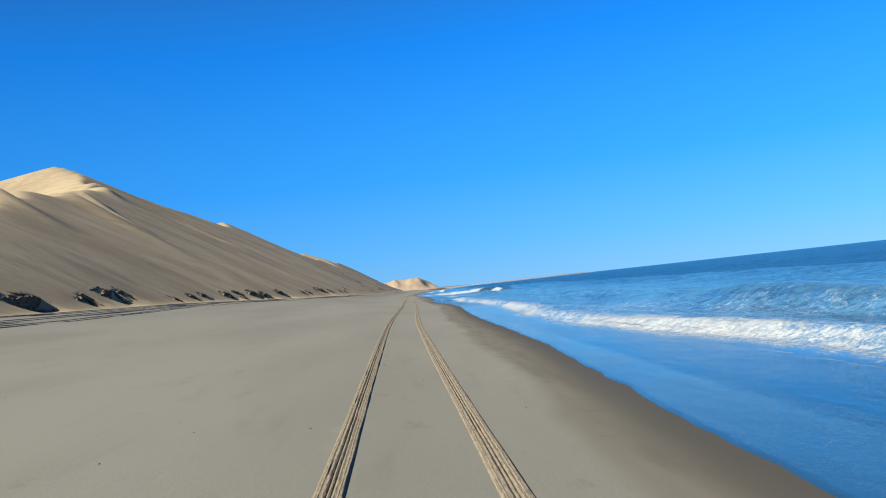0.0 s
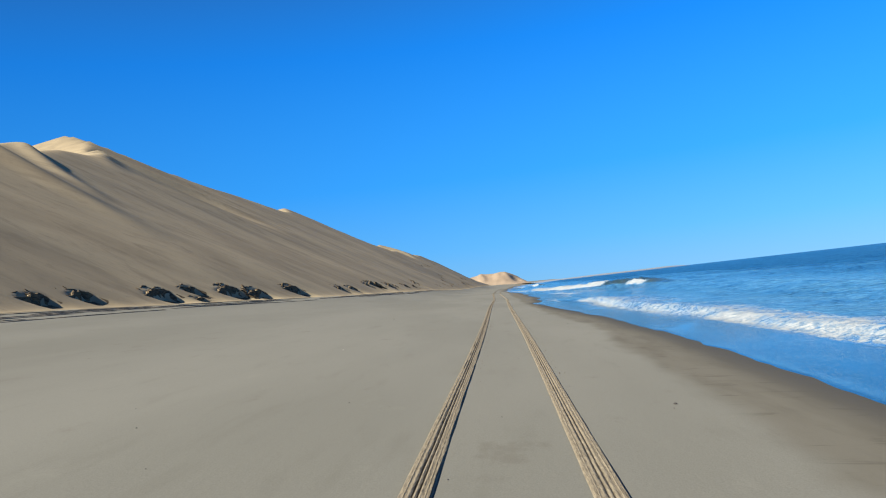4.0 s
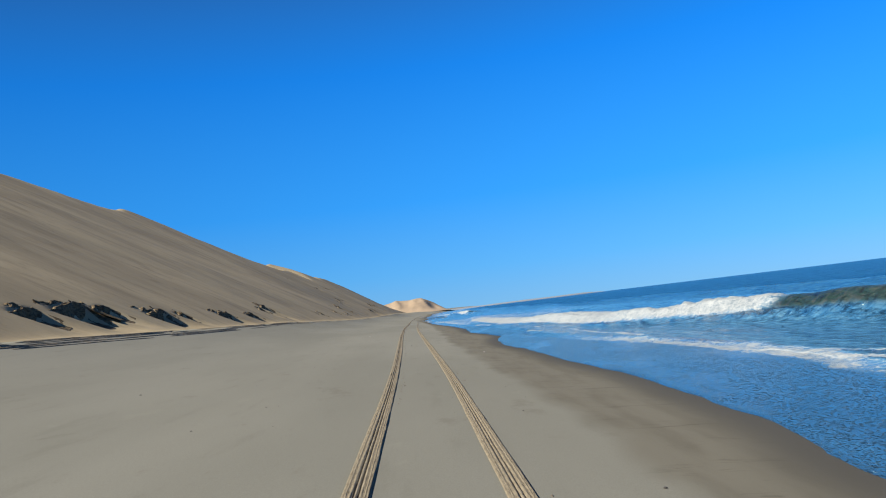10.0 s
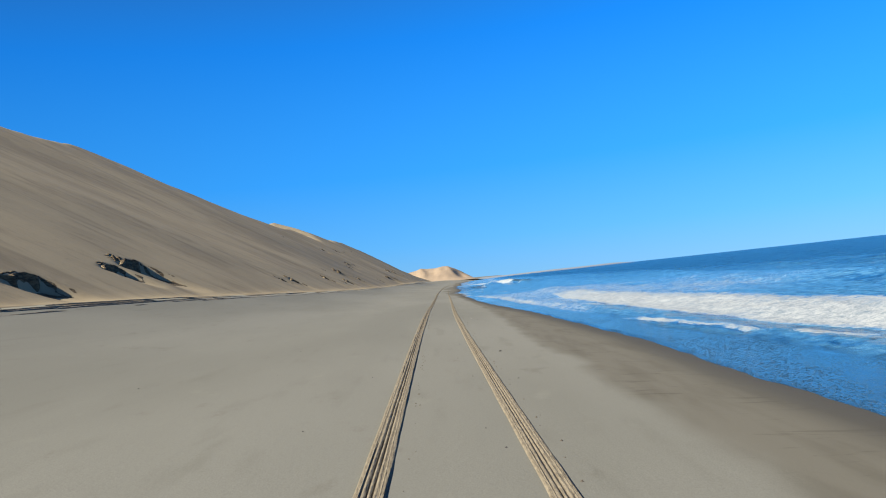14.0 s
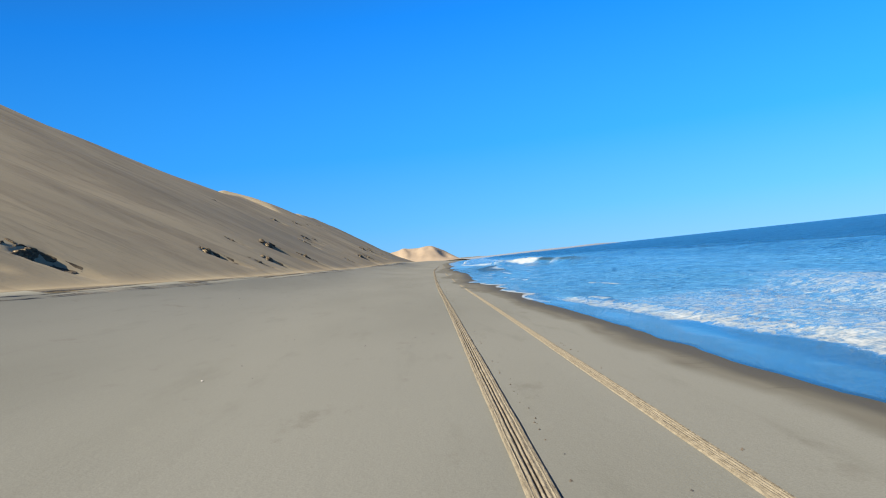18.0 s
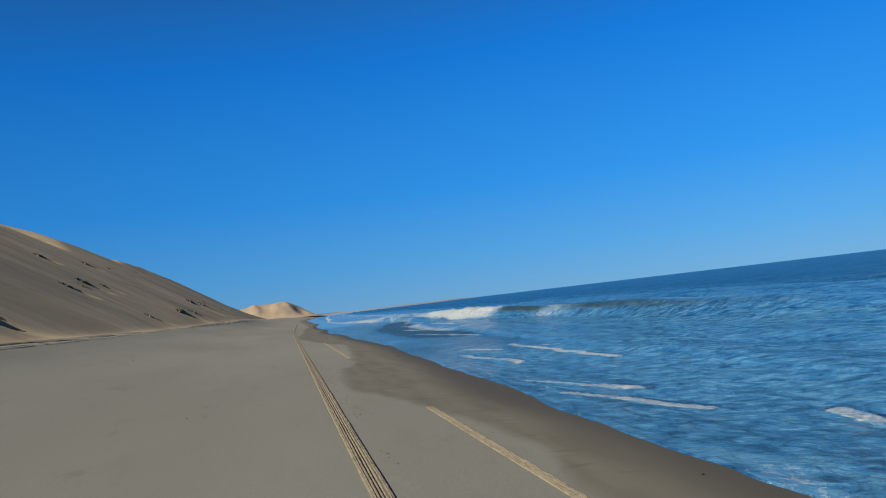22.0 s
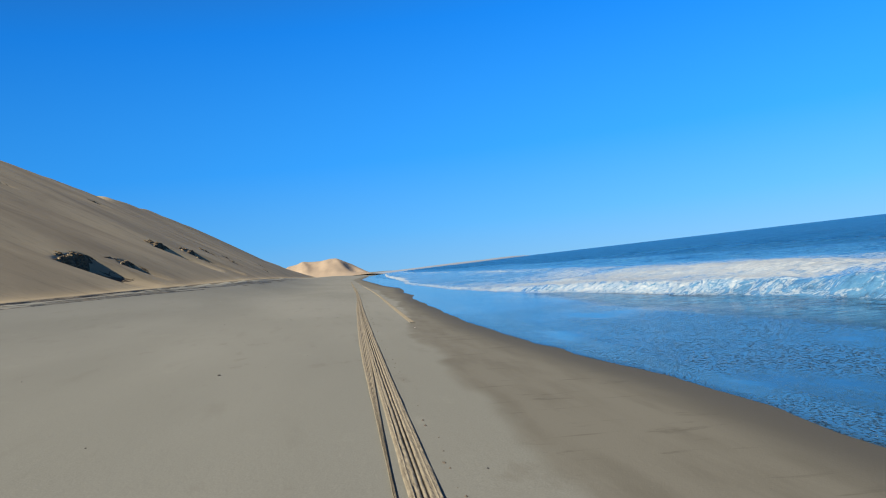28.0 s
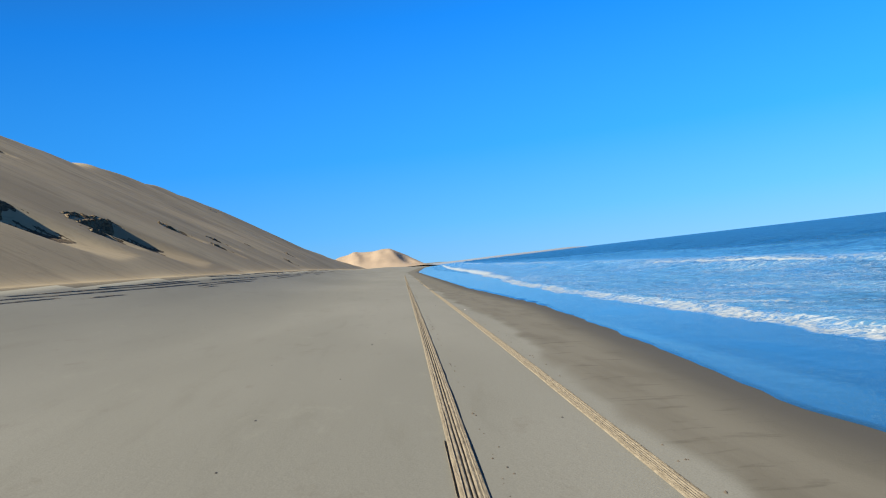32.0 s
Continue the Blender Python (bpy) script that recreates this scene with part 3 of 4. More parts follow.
rough = fbm(X * 1.6, Y * 0.8, 67)
tall = line((-200, .35), (60, .3), (100, .32), (118, .28), (130, .09), (150, .10), (190, .10), (240, .12), (310, .05), (365, .16), (384, .4), (396, .75), (425, .6), (445, .3), (458, .12), (520, .10), (560, .3), (5000, .5))
bore = tall(Y) * (0.75 + 0.5 * grain(Y * 0.05, Y * 0 + 2.0, 69)) * smooth(s, -0.15, 0.9) * np.exp(-np.maximum(s - 0.5, 0) / 2.6) * (0.75 + 0.5 * rough)
open_sea = smooth(S, 2.0, 12.0)
second = breaker(Y) + 1.2 * (fbm(Y * 0.06, Y * 0 + 5.0, 71, 3) - 0.5)
s2 = X - second
toward = line((-200, 1.0), (28, 1.0), (40, 2.4), (138, 2.4), (150, 1.25), (240, 1.2), (280, 2.0), (335, 2.0), (352, 0.9), (420, 0.9), (440, 2.0), (5000, 2.4))(Y)
hump = np.where(s2 < 0, np.exp(-(s2 / toward) ** 2), np.exp(-(s2 / (2.6 + 0.5 * toward)) ** 2))
rising = line((-200, .8), (26, .8), (40, .45), (60, .45), (110, .42), (140, .5), (152, .85), (165, 1.05), (174, 0.95), (182, 0.72), (190, 0.66), (225, 0.55), (240, .45), (260, .25), (290, .15), (320, .2), (340, .5), (355, .75), (368, .92), (378, .85), (384, .75), (396, .62), (410, .45), (450, .4), (480, .4), (5000, .5))(Y) * (0.8 + 0.4 * grain(Y * 0.06, Y * 0 + 7.0, 73))
breaks = line((-200, 0), (153, 0), (155.5, 1), (161, 1), (163.5, 0), (171, 0), (173.5, 1), (228, 1), (245, .9), (262, .65), (285, .4), (300, 0), (360, 0), (364, .5), (367, .8), (369.5, .8), (371.5, 0.1), (376, 0.2), (379.5, 1), (398, 1), (412, 0.9), (426, 0.5), (436, 0), (466, 0), (478, 0.42), (700, 0.5))(Y)
torn = 0.35 * fbm(X * 1.3, Y * 0.9, 74) - 0.12 + 0.28 * (fbm(X * 3.4, Y * 2.3, 76, 3) - 0.5)
plume = 0.55 * np.exp(-((Y - 179) / 2.6) ** 2) + 0.5 * np.exp(-((Y - 388) / 3.2) ** 2) + 0.2 * np.exp(-((Y - 184) / 2.0) ** 2)     # where the lip throws up spray
swell = rising * hump * smooth(S, 3, 8) * (1 + breaks * (torn + plume * 0.8 * fbm(X * 2.0, Y * 1.8, 78, 3)))
for at, high, wide, seed in ((14, 0.5, 2.4, 75), (25, 0.55, 3.4, 77), (44, 0.5, 5, 79), (72, 0.45, 7, 81)):
    mid = second + at + 9 * (fbm(Y * 0.012, Y * 0 + 3.0, seed, 2) - 0.5)
    swell = swell + high * (0.4 + 0.9 * grain(Y * 0.02, Y * 0 + 6.0, seed)) * np.exp(-((X - mid) / wide) ** 2)
chop = 0.34 * (fbm(X * 0.42, Y * 0.16, 83, 5) - 0.5) * open_sea * smooth(400 - S, 0, 300)
ripply = smooth(X, front + 0.3, front + 2.5) + smooth(Y, 284, 298) * smooth(352 - Y, 0, 14)
ripply = np.clip(ripply, 0, 1) * smooth(S, 0.2, 1.5)
chop = chop + 0.10 * (fbm(X * 0.9, Y * 0.6, 84, 4) - 0.5) * ripply * smooth(90 - S, 0, 50)
wash = smooth(Y, 350, 366) * smooth(412 - Y, 0, 12) * smooth(X + 1.5 * (fbm(Y * 0.9, X * 1.1, 66, 4) - 0.5) + 0.8 * (fbm(Y * 0.25, Y * 0 + 2.0, 66, 3) - 0.5), front - 3.6, front - 0.6) * smooth(front + 0.6 - X, 0, 0.8)
Z = np.maximum(bore + swell + chop + 0.12 * wash - 0.03, base + 0.012)
Z = np.where(S < 0, base - 0.02 + S * 0.12, Z)
reach = line((-200, 3.0), (60, 3.0), (95, 2.8), (115, 3.4), (122, 2.4), (131, .4), (150, .6), (200, .5), (240, 2), (275, 1.2), (300, .3), (365, .8), (385, 1.0), (400, 1.1), (425, 1.4), (445, 2), (458, 0.6), (520, 0.6), (560, 2), (5000, 4))(Y)
force = line((-200, 1), (122, 1), (129, .1), (133, 0), (150, 0), (155, .8), (162, .85), (183, .6), (192, .25), (225, .2), (240, .8), (278, .8), (286, .7), (291, 0), (358, 0), (366, .8), (386, .7), (392, .5), (425, .55), (440, .9), (455, .8), (520, .8), (560, 1), (5000, 1))(Y)
patches = smooth(grain(Y * 0.11 + 0.5, Y * 0 + 9.0, 85), 0.25, 0.5)
force = force * np.where(((Y > 126) & (Y < 232)) | ((Y > 286) & (Y < 390)), patches, 1)
spent = np.clip(1.0 - np.maximum(s - 0.4, 0) / reach, 0.0, 1)
lacy = smooth(Y, 86, 96) * smooth(132 - Y, 0, 6)
spent = spent + lacy * (np.maximum(np.clip(1.2 - np.maximum(s - 0.15, 0) / 0.4, 0, 1), 0.84 * np.clip(1.0 - np.maximum(s - 0.4, 0) / (2.0 * reach + 1.5), 0, 1)) - spent)
foam = 0.8 * (0.8 + 0.4 * fbm(X * 0.8, Y * 0.35, 98, 3)) * force * smooth(s, -0.5, -0.12) * spent
behind = line((-200, 2), (170, 2.2), (190, 3), (205, 3.8), (230, 3.8), (360, 1.6), (376, 1.8), (384, 3.6), (405, 3.2), (425, 2), (5000, 2.2))(Y)
curl = breaks * (0.55 + 0.45 * smooth(grain(Y * 0.05 + 0.5, Y * 0 + 9.0, 86), 0.2, 0.5))
spill = 1 - smooth(Y, 149, 152) * smooth(165 - Y, 0, 2) * smooth(s2, -0.55, -0.25)
foam = np.maximum(foam, 1.05 * spill * curl * smooth(s2, -1.7, -0.9) * np.clip(1.0 - np.maximum(s2 - 0.4, 0) / behind, 0, 1))
sheet = 1.25 * smooth(Y, 226, 246) * smooth(292 - Y, 0, 16) + 1.9 * smooth(Y, 408, 430) * (1 - 0.5 * smooth(Y, 455, 480)) + 0.9 * smooth(75 - Y, 0, 30) * smooth(9 - s, 0, 5)
foam = np.maximum(foam, 0.27 * force * smooth(s, 0, 0.5) * smooth(8 - s, 0, 4))
foam = np.maximum(foam, (0.31 + 0.16 * fbm(X * 0.3, Y * 0.1, 92, 3)) * sheet * smooth(s, 0, 1) * smooth(24 - s, 0, 14))
# a skirt of lace running out ahead of the bore
skirt = (0.62 * smooth(75 - Y, 0, 20) + 0.5 * smooth(Y, 84, 92) * smooth(122 - Y, 0, 6)) * smooth(s, -1.5, -0.1) * smooth(0.6 - s, 0, 0.5)
foam = np.maximum(foam, skirt)
STROKES = [(4.5, 319.8, 4.9, 315.6), (5.0, 313.8, 4.8, 311.7), (5.9, 366, 8.0, 353.8), (3.9, 343.2, 4.6, 336.6), (2.7, 329.4, 3.9, 325.6), (6.6, 346, 6.4, 334), (2.7, 332.2, 4.3, 328.4), (4.8, 324.8, 4.6, 322.9), (7.1, 375, 8.6, 364), (4.7, 345.7, 5.7, 342.8), (7.0, 342.8, 7.5, 341.8),
           (6.6, 240.5, 8.2, 229), (7.1, 214.5, 7.6, 211.3), (5.7, 226, 6.9, 214.5), (7.5, 208.3, 8.3, 206.4), (8.0, 197, 8.3, 195.4), (7.0, 192, 7.4, 187), (8.7, 188, 8.8, 170), (8.5, 161, 9.0, 152), (6.2, 144.1, 6.4, 141.8), (10.0, 388, 11.2, 373), (8.6, 385.4, 8.9, 380.6), (9.9, 484, 11.3, 480.8), (11.3, 480.8, 12.8, 479.0), (20.8, 520, 19.8, 492), (3.9, 285.6, 4.3, 283), (6.6, 298.3, 7.0, 293), (7.1, 141.7, 6.9, 143.1), (6.9, 143.1, 7.3, 145.4), (7.3, 145.4, 7.1, 150.1), (9.9, 155.5, 8.4, 159.5), (8.4, 159.5, 8.1, 168)]
SWASH = [(5.0, 129), (4.9, 131.8), (4.8, 133.7), (4.9, 134.4), (5.1, 135.2), (4.8, 136.0), (4.7, 137.6), (4.4, 138.6), (4.55, 139.7), (5.3, 140.9), (6.2, 141.1), (7.1, 140.6)]     # thin white edge of a spent wave
STROKES += [a + b for a, b in zip(SWASH, SWASH[1:])]
for x0, y0, x1, y1 in STROKES:         # small crests that spill in the shallows
    k = np.clip(((X - x0) * (x1 - x0) + (Y - y0) * (y1 - y0)) / ((x1 - x0) ** 2 + (y1 - y0) ** 2), 0, 1)
    off = np.hypot(X - x0 - k * (x1 - x0) - (0 if (x0, y0) in SWASH else 0.35) * (grain(Y * 0.9, Y * 0 + x0, 96) - 0.5), Y - y0 - k * (y1 - y0))
    thin = (x0, y0) in SWASH
    body = smooth(0.15 - off, 0, 0.12) * 1.1 if thin else (0.62 + 0.36 * grain(Y * 0.8, X * 1.5, 100)) * smooth(0.32 - off, 0, 0.26) * smooth(k, -0.01, 0.12) * smooth(1.02 - k, 0, 0.15)
    foam = np.maximum(foam, body)
rim = smooth(Y, 280, 290) * smooth(327 - Y, 0, 12)
foam = np.maximum(foam, rim * smooth(S, -0.02, 0.03) * smooth(0.24 + 0.65 * grain(Y * 0.45, Y * 0, 87) ** 2 - S, 0, 0.2))
foam = foam * (0.6 + 0.4 * smooth(grain(Y * 0.15, X * 0.3, 91), 0.0, 0.25)) * (0.72 + 0.5 * fbm(X * 0.7, Y * 0.35, 64, 4))
film = smooth(6.5 + 1.5 * (fbm(Y * 0.08, X * 0.1, 88) - 0.5) - S, 0, 1.6) * smooth(front + 0.3 - X, 0, 0.6) * (1 - smooth(Y, 284, 298) * smooth(352 - Y, 0, 14))
wash = smooth(wash, 0.0, 0.5)
film = film * (1 - 0.85 * wash)
silt = np.clip((1 - film) * smooth(22 - S, 0, 20) * line((230, 0.3), (270, 0.16), (345, 0.16), (365, 0.35))(Y) + line((135, 0.3), (150, 0.85), (240, 0.85), (260, 0.4), (345, 0.4), (360, 0.85), (410, 0.85), (430, 0.3))(Y) * smooth(rising * hump, 0.35, 0.6) * smooth(-s2, -1.2, 0.2) + 0.9 * wash, 0, 1)
bubbles = line((-200, .05), (75, .05), (90, 1), (215, .8), (235, .25), (335, .3), (350, 1), (415, 1), (435, .05), (5000, .05))(Y)
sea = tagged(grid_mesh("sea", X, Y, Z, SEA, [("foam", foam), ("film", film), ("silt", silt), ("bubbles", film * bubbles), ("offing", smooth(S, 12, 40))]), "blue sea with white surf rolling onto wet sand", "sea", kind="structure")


# ---------------------------------------------------------------- far dunes and spit
ys, xs = np.arange(1180, 1700, 4.0), np.arange(-260, 64, 2.0)
Y, X = np.meshgrid(ys, xs, indexing="ij")
ridge = line((-260, 10), (-120, 12), (-66, 12), (-54, 14), (-44, 18.5), (-34, 20.0), (-27, 22.4), (-20, 21.2), (-6, 20.6), (4, 22.2), (12, 21.8), (17, 19.8), (24, 16.0), (34, 10.4), (46, 6), (64, 1.6))
rise = smooth(Y - 0.15 * np.abs(X + 20), 1190, 1330)
bend = X + 22 * (fbm(Y * 0.011, X * 0.01, 99, 2) - 0.5) + 0.10 * (Y - 1330)
sharp = 1 - 2 * np.abs(fbm(bend * 0.042, Y * 0.006 + 0.3, 93, 2) - 0.5)
Z = 2.0 + ridge(X + 0.06 * (1330 - Y) * smooth(X, -30, 20)) * rise * (1 - 0.5 * smooth(Y, 1380, 1700))
Z = Z + (11 * (sharp - 0.78) + 5.0 * (fbm(X * 0.06, Y * 0.02, 95, 3) - 0.5)) * rise * smooth(ridge(X), 4, 16) * (1 - 0.9 * smooth(Y, 1285, 1325))
taper = smooth(X, 30, 64)
Z = Z * (1 - taper) + taper * (4.5 - 0.16 * (X - 22))
tagged(grid_mesh("far_dune", X, Y, Z, FAR), "distant sunlit golden sand dune at the end of the beach", "dune", kind="structure")
t, w = np.meshgrid(np.linspace(0, 1, 160), np.linspace(-1, 1, 15), indexing="ij")
sxp, syp = 50 + 1050 * t, 1420 + 3100 * t
Z = -1.5 + (3.0 + 1.6 * fbm(t * 14, w * 0 + 2, 97, 3) + 5.5 * t) * (1 - w ** 2) * smooth(1.02 - t, 0, 0.45)
# sandy coast: blue-grey haze of the distance is put into this colour
HAZY = plain_material("hazy_shore", (0.205, 0.232, 0.262), (0.175, 0.200, 0.230), 0.95)
tagged(grid_mesh("spit", sxp + 60 * w * 0.3, syp + 160 * w, Z, HAZY), "thin strip of far sandy coast on the horizon", "coast", kind="structure")


# ---------------------------------------------------------------- tracks in the sand
left_track = eased(line((-60, 0.30), (0, -0.73), (20, -1.09), (40, -1.36), (60, -1.33), (80, -1.25), (100, -1.28), (120, -1.33), (140, -1.22), (160, -1.22), (180, -1.44), (200, -1.70), (220, -1.86), (240, -1.90), (260, -1.77), (280, -1.66), (300, -1.61), (320, -1.49), (340, -1.27), (360, -1.04), (380, -0.81), (400, -0.45), (420, 0.02), (440, 0.59), (460, 1.26), (480, 1.83), (500, 2.34), (520, 2.84), (540, 3.33), (600, 4.85), (700, 8.00), (760, 10.50)), 6)


def ribbon(name, centre, y0, y1, step, profile, material, gaps=None, swell=lambda y: 1.0 + 0 * y, crumbly=0.0, fresh=lambda y: 1.0 + 0 * y):
    """A pressed strip that follows a line along the beach. profile: (across, up) points."""
    ys = np.arange(y0, y1, step)
    across, up, cut = np.array(profile).T
    Y, A = np.meshgrid(ys, across, indexing="ij")
    U = np.broadcast_to(up, Y.shape)
    X = centre(Y) + A * swell(Y) * (0.90 + 0.16 * fbm(Y * 0.09, Y * 0 + 3.0, 103, 2)) + 0.007 * (grain(Y * 1.7, A * 14.0, 106) - 0.5) + crumbly * (fbm(Y * 1.1, A * 30.0, 108, 3) - 0.5)
    lift = 0.6 + 0.8 * fbm(Y * 0.8, A * 6.0, 101, 3) + 9.0 * crumbly * (grain(Y * 1.9, A * 25.0, 109) - 0.5)
    Z = beach_height(X, Y) + 0.010 * fresh(Y) + U * lift * fresh(Y) - 0.03 * (1 - fresh(Y))
    keep = None
    if gaps is not None:
        keep = ~gaps(ys[:-1] + step / 2)[:, None] & np.ones((1, len(across) - 1), bool)
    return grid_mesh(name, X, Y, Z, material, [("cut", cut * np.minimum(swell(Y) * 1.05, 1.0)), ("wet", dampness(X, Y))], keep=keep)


# across, up, how strongly the colour darkens there
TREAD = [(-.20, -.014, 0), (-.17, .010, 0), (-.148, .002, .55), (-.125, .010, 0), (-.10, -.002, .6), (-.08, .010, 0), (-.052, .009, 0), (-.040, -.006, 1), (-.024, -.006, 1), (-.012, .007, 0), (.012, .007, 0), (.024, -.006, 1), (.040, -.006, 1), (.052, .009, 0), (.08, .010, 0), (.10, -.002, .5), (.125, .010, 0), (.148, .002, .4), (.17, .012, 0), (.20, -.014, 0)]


def tyre_track(centre, wide, deep, hidden, label, swell=lambda y: 1.0 + 0 * y):
    """One wheel's path: a pressed tread between two low banks of pushed-up sand."""
    thing = new("tyre_track")
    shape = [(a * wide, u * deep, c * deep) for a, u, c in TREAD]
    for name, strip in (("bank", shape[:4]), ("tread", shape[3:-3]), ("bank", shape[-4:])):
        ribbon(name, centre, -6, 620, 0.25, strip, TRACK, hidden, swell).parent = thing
    return tagged(thing, label, "tyre track", group="tyre tracks on the beach")


for gauge in (0.0, 1.52):
    wheel = lambda y, g=gauge: left_track(y) + g
    washed = lambda y, c=wheel: dampness(c(y), y) + 0.25 * (grain(y * 0.35, y * 0, 105) - 0.5) > 0.42
    worn = line((0, 0.70), (100, 0.72), (200, 0.72), (250, 0.68), (285, 0.54), (340, 0.54), (380, 0.60), (420, 0.64), (445, 0.60)) if gauge == 0 else line((0, 0.72), (100, 0.70), (150, 0.68), (200, 0.66), (250, 0.5), (285, 0.36), (300, 0.3), (430, 0.42), (480, 0.42))
    tyre_track(wheel, 1.0, 1.0 if gauge == 0 else 0.8, washed, "ribbed brown tyre track pressed into the beach sand", worn)
second_pass = eased(lambda y: left_track(y) - 0.17 + 0.06 * np.sin(y / 17.0), 2)
tyre_track(second_pass, 0.5, 0.45, lambda y: ~((y > 408) & (y < 469)), "fainter second tyre track beside the first", lambda y: 0.04 + smooth(y, 408, 425) * smooth(469 - y, 0, 30))
RUT_SHAPE = [(a * 0.085, u * 0.24, 0) for a, u in [(-.75, -.004), (-.55, .10), (-.38, .16), (-.22, .05), (-.05, .015), (.1, .02), (.25, .08), (.42, .20), (.55, .15), (.72, .03), (.85, -.004)]]
spread_out = line((-100, 1.4), (20, 1.55), (45, 1.35), (75, 0.8), (110, 0.55), (200, 0.42), (250, 0.20), (430, 0.17), (465, 0.32), (500, 0.5), (560, 0.5), (700, 0.4))
for out, sway, pace, seed in ((0.5, 0.3, 0.05, 110), (0.9, 0.4, 0.04, 111), (1.4, 0.6, 0.035, 112), (1.9, 0.7, 0.03, 113), (2.4, 0.9, 0.025, 114), (2.9, 0.8, 0.03, 115), (3.4, 0.8, 0.035, 116), (4.0, 0.8, 0.04, 117), (4.6, 0.6, 0.05, 118)):
    centre = (lambda y, o=out, w=sway, p=pace, q=seed: toe(y) + spread_out(y) * (o + 1.6 * w * (fbm(y * p, y * 0 + 1.0, q, 3) - 0.5)) + 0.12)
    fresh = lambda y, q=seed: smooth(fbm(y * 0.06, y * 0 + 2.0, q + 9, 3) - line((-60, 0.2), (60, 0.34), (120, 0.49), (230, 0.49), (270, 0.52), (430, 0.52), (465, 0.54), (700, 0.57))(y), 0.0, 0.07) * line((-60, 0.85), (110, 0.8), (230, 0.8), (265, 0.45), (435, 0.45), (465, 0.6), (700, 0.6))(y)
    tagged(ribbon("wheel_rut", centre, -60, 640, 0.3, RUT_SHAPE, RUT, lambda y, f=fresh: f(y) < 0.03, crumbly=0.06, fresh=fresh), "deep old wheel rut in loose sand at the dune foot", "wheel rut", group="wheel ruts along the dune")


# ---------------------------------------------------------------- crusted outcrops on the slip face
def ledge(y, lip_at, half, high, below, seed):
    """One broken sheet of crust that stands proud of the slip face: a ragged lip, banked with sand behind, a short drop before it."""
    a = np.linspace(-1, 1, max(26, int(half * 2 / 0.07)))
    ys = y + a * half
    flat = ys * 0 + seed
    grow = smooth(a, -1.02, -0.3) * smooth(1.01 - a, 0, 0.4)
    body = smooth(fbm(ys * 0.75, flat, seed, 2), 0.12, 0.62)
    teeth = grain(ys * 2.6, flat, seed + 3) ** 1.5 * 0.5 + grain(ys * 7.0, flat, seed + 5) * 0.22
    rise = np.maximum(high * grow * (0.42 + 0.4 * body + 0.55 * teeth), 0.012)
    lip = lip_at + 0.7 * (fbm(ys * 0.7, flat, seed + 7, 3) - 0.5) * min(1.0, half * 0.6) + 0.22 * (grain(ys * 3.1, flat, seed + 9) - 0.5)
    lip = np.maximum(lip + 0.10 * a * half, 0.9)
    bank = np.maximum(1.7 * rise, 0.12)
    drop = below * smooth(a, -1, -0.1) * smooth(1.0 - a, 0, 0.4)
    # third value: crust with painted shade, full at the lip and the drop
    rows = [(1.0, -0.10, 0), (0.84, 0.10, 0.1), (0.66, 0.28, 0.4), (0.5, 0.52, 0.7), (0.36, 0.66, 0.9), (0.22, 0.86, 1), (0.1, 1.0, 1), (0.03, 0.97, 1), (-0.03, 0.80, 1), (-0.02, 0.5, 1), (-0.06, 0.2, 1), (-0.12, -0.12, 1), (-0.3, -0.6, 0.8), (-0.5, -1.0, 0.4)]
    X, Y, Z, B = [], [], [], []
    for out, up, bare_shaded in rows:
        u, yy = lip + out * bank, ys - 0.35 * out * bank + 0.05 * (grain(ys * 6.0, flat + up * 7, seed + 12) - 0.5)
        chips = (fbm(yy * 1.5, u * 7.0, seed + 11, 4) - 0.5) * 0.8 * rise * min(1.0, max(up, 0) * 1.6)
        X.append(toe(yy) + APRON - u)
        Y.append(yy)
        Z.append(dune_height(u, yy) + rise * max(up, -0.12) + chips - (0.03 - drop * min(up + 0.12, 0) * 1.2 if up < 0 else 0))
        B.append(bare_shaded + 0 * u)
    if below:          # crust on the hollow's floor: its dark colour paints shade, sanded over lower down
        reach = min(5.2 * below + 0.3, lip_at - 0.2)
        for k, bare_shaded in ((0.10, 0.9), (0.16, 1), (0.23, 1), (0.30, 0.9), (0.37, 0.8), (0.44, 0.6), (0.50, 0.4), (0.54, 0.2)):
            far = k * reach * (0.75 + 0.5 * fbm(ys * 0.9, flat, seed + 15, 3))
            u, yy = lip - far, ys + 0.42 * far
            chips = 0.05 * (fbm(yy * 2.0, u * 4.0, seed + 17, 3) - 0.4)
            X.append(toe(yy) + APRON - u)
            Y.append(yy)
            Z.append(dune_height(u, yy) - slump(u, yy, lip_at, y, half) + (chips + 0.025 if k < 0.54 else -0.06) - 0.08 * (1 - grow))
            B.append(bare_shaded + 0 * u)
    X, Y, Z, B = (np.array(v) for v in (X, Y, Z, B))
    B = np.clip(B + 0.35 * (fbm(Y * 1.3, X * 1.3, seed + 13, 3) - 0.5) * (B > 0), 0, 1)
    return grid_mesh("ledge", X, Y, Z, ROCK, [("bare_shaded", B)], soft=False)


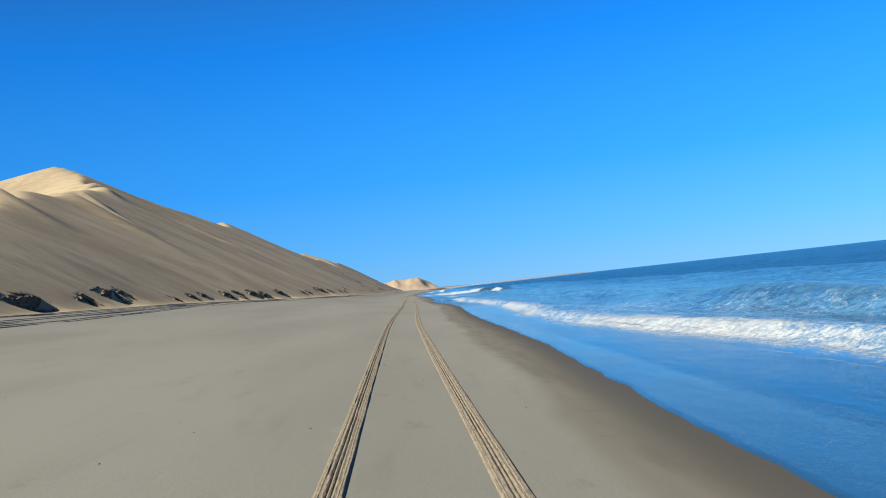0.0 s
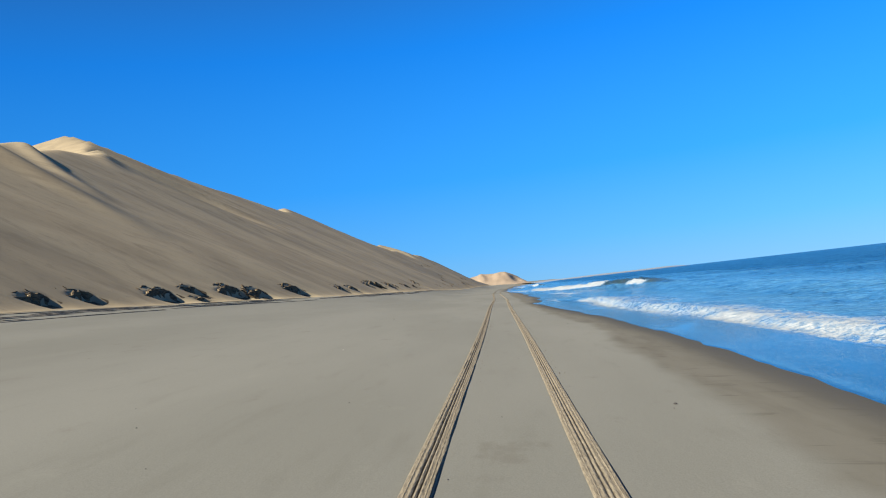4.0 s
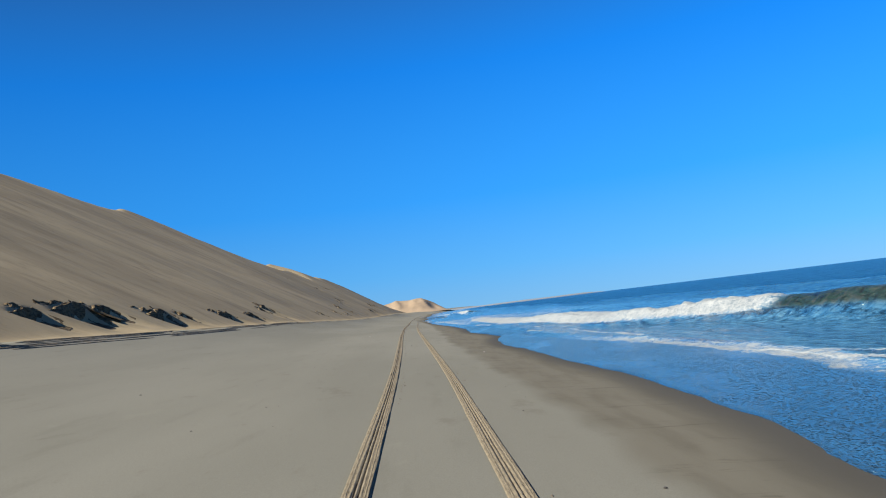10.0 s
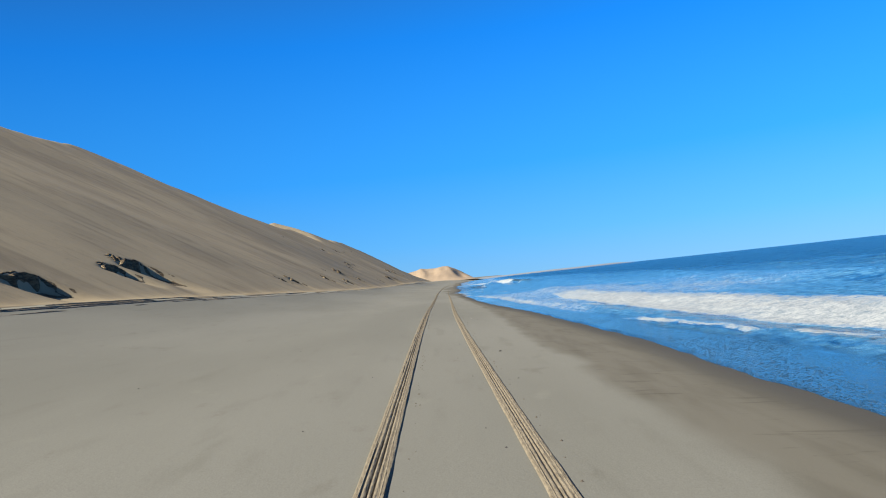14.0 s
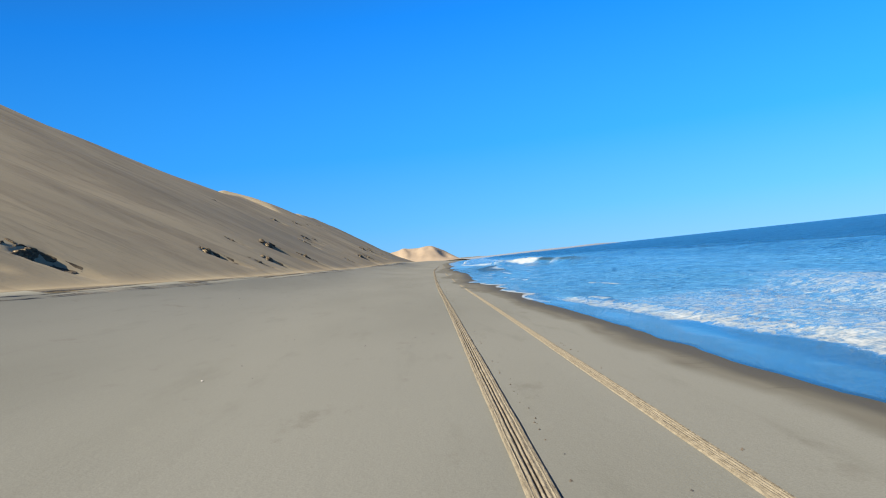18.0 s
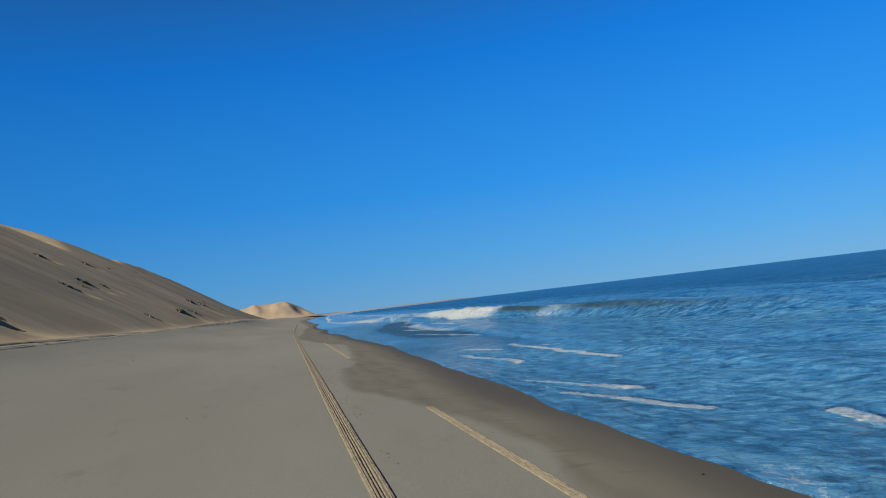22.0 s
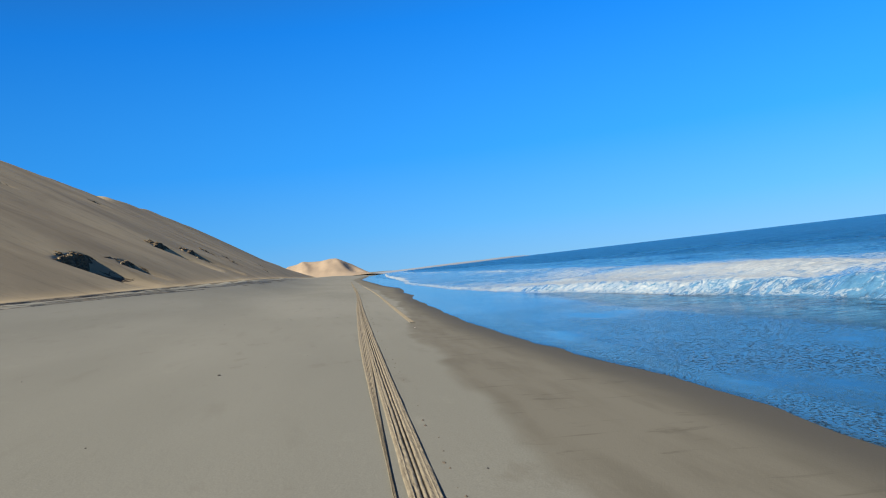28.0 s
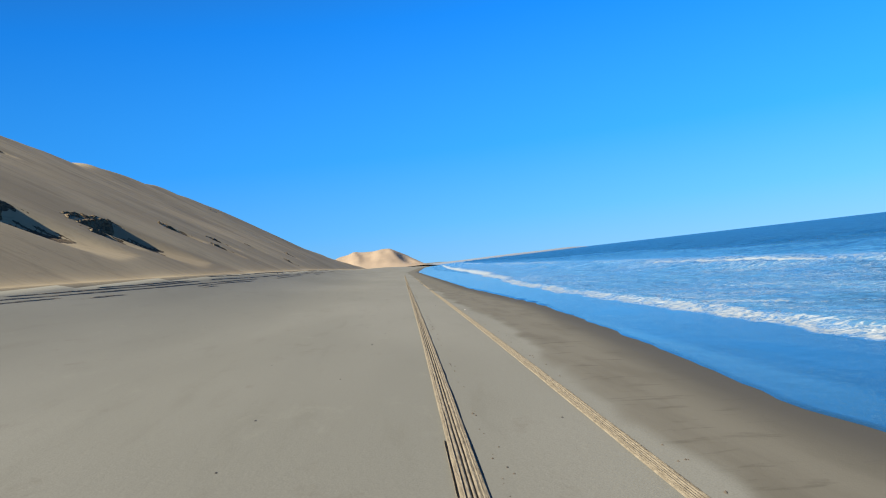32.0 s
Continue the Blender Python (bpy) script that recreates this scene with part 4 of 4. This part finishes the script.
def slab(rng, reach, thick):
    """A broken plate of crust: an uneven many-sided slice."""
    bm = bmesh.new()
    n = rng.randint(6, 9)
    rings = []
    for lift, shrink in ((-0.5, 0.8), (0.15, 1.0), (0.5, 0.86)):
        ring = []
        for k in range(n):
            a = 2 * math.pi * k / n
            r = reach * shrink * (0.55 + 0.8 * ((k * 7919 + int(reach * 991)) % 11) / 11)
            ring.append(bm.verts.new((r * math.cos(a), r * math.sin(a) * 2.3, thick * (lift + 0.15 * rng.uniform(-1, 1)))))
        rings.append(ring)
    for low, high in zip(rings, rings[1:]):
        for k in range(n):
            bm.faces.new((low[k], low[(k + 1) % n], high[(k + 1) % n], high[k]))
    bm.faces.new(rings[-1])
    bm.faces.new(list(reversed(rings[0])))
    bare_shaded = bm.verts.layers.float.new("bare_shaded")
    for v in bm.verts:
        v[bare_shaded] = 1.0
    return bm


def outcrop(y, z, size, seed, label):
    """Broken crust: one main ledge, smaller ones behind and before it, loose plates; size is the half length in metres."""
    rng = random.Random(seed)
    base = face_point(y, z)
    thing = new("rock_outcrop")
    thing.location = base
    at = float(toe(np.array(float(y)))) + APRON - base.x
    high, deep = ledge_size(size)
    sheets = [(y, at, size, high, deep)]
    for k in range(1 if size < 1.3 else 2 if size < 2.2 else 4):
        part_size = size * rng.uniform(0.22, 0.5)
        sheets.append((y + rng.uniform(-0.75, 0.55) * size, at + rng.uniform(0.12, 0.5) * min(size, 2.2), part_size, high * rng.uniform(0.35, 0.8), 0.0))
    for k, (yy, u, half, rise, below) in enumerate(sheets):
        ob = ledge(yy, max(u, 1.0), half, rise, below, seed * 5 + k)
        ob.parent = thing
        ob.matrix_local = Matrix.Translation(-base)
    for k in range(max(2, min(7, int(size * 1.8)))):
        u, yy = np.array(max(at + rng.uniform(0.1, 0.9), 0.9)), np.array(y + rng.uniform(-0.85, 0.8) * size)
        reach = (0.04 + 0.13 * rng.random() ** 1.8) * (0.6 + 0.25 * size)
        thick = reach * rng.uniform(0.3, 0.6)
        p = Vector((float(toe(yy) + APRON - u), float(yy), float(dune_height(u, yy)) + thick * 0.2))
        plate = part("slab", slab(rng, reach, thick), ROCK, thing)
        turn = Matrix.Rotation(radians(rng.uniform(22, 42)), 4, "Y") @ Matrix.Rotation(radians(rng.uniform(50, 120)), 4, "Z") @ Matrix.Rotation(radians(rng.uniform(-20, 20)), 4, "X")
        plate.matrix_local = Matrix.Translation(p - base) @ turn
    return tagged(thing, label, "rock outcrop", group="outcrops on the dune face")


LOW, LIT, HIGH = "dark broken crust of hardened sand with painted shade near the dune foot", "pale jagged ledge of hardened sand casting a long shadow", "small dark scar of crusted sand with painted shade high on the dune"
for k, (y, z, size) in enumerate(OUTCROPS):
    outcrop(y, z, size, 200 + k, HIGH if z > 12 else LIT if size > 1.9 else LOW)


# ---------------------------------------------------------------- small things on the sand
def lump(name, size, flat, material, rng):
    bm = bmesh.new()
    bmesh.ops.create_icosphere(bm, subdivisions=2, radius=size / 2)
    o = Vector((rng.uniform(-9, 9), rng.uniform(-9, 9), 0))
    for v in bm.verts:
        v.co *= 1 + 0.3 * noise.noise(v.co / size * 2.2 + o)
        v.co.z *= flat
    return part(name, bm, material, None)


rng = random.Random(7)
for k in range(46):
    y = 12 + k * 10.6 + rng.uniform(-4, 4)
    white = k % 3 == 0
    x = float(axis(np.array(y))) + (rng.uniform(1.2, 3.0) if k % 2 else rng.uniform(-9, 1))
    size = rng.uniform(0.035, 0.075)
    ob = lump("shell" if white else "pebble", size, 0.45, SHELL if white else PEBBLE, rng)
    ob.location = (x, y, float(beach_height(np.array(x), np.array(y))) + size * 0.12)
    ob.rotation_euler.z = rng.uniform(0, 6)
    tagged(ob, "small white sea shell lying on the damp sand" if white else "small dark pebble lying on the sand", "shell" if white else "pebble", group="shells on the beach" if white else "pebbles on the beach")


# crumbs of shell and weed too many to count
bm = bmesh.new()
for k in range(520):
    y = rng.uniform(4, 520)
    x = float(axis(np.array(y))) + rng.choice((rng.uniform(-12, 2), rng.uniform(-4, 2.2)))
    z = float(beach_height(np.array(x), np.array(y)))
    r, turn = rng.uniform(0.008, 0.022), rng.uniform(0, 6.28)
    ring = [bm.verts.new((x + r * rng.uniform(0.6, 1.3) * math.cos(turn + a), y + 1.5 * r * rng.uniform(0.6, 1.3) * math.sin(turn + a), z)) for a in (0, 1.26, 2.51, 3.77, 5.03)]
    top = bm.verts.new((x, y, z + r * 0.7))
    for a in range(5):
        bm.faces.new((ring[a], ring[(a + 1) % 5], top))
tagged(part("shell_crumbs", bm, PEBBLE, None), "dark crumbs of shell and weed strewn over the sand", "debris", kind="stuff")


# clods thrown out beside the wheels' path
bm = bmesh.new()
for k in range(1500):
    y = 6 + 514 * rng.random()
    if grain(np.array(y * 0.12), np.array(4.0), 107) < 0.45:
        continue
    x = float(left_track(np.array(y))) + rng.choice((0.24, 0.24, 1.52 + 0.2)) + abs(rng.gauss(0, 0.05))
    if dampness(np.array(x), np.array(y)) > 0.4:
        continue
    z = float(beach_height(np.array(x), np.array(y)))
    r, turn = rng.uniform(0.006, 0.020), rng.uniform(0, 6.28)
    ring = [bm.verts.new((x + r * rng.uniform(0.6, 1.3) * math.cos(turn + a), y + 1.4 * r * rng.uniform(0.6, 1.3) * math.sin(turn + a), z)) for a in (0, 1.26, 2.51, 3.77, 5.03)]
    top = bm.verts.new((x, y, z + r * 0.9))
    for a in range(5):
        bm.faces.new((ring[a], ring[(a + 1) % 5], top))
tagged(part("sand_clods", bm, CLOD, None), "small dark clods of sand thrown out beside the tyre tracks", "sand clods", kind="stuff")
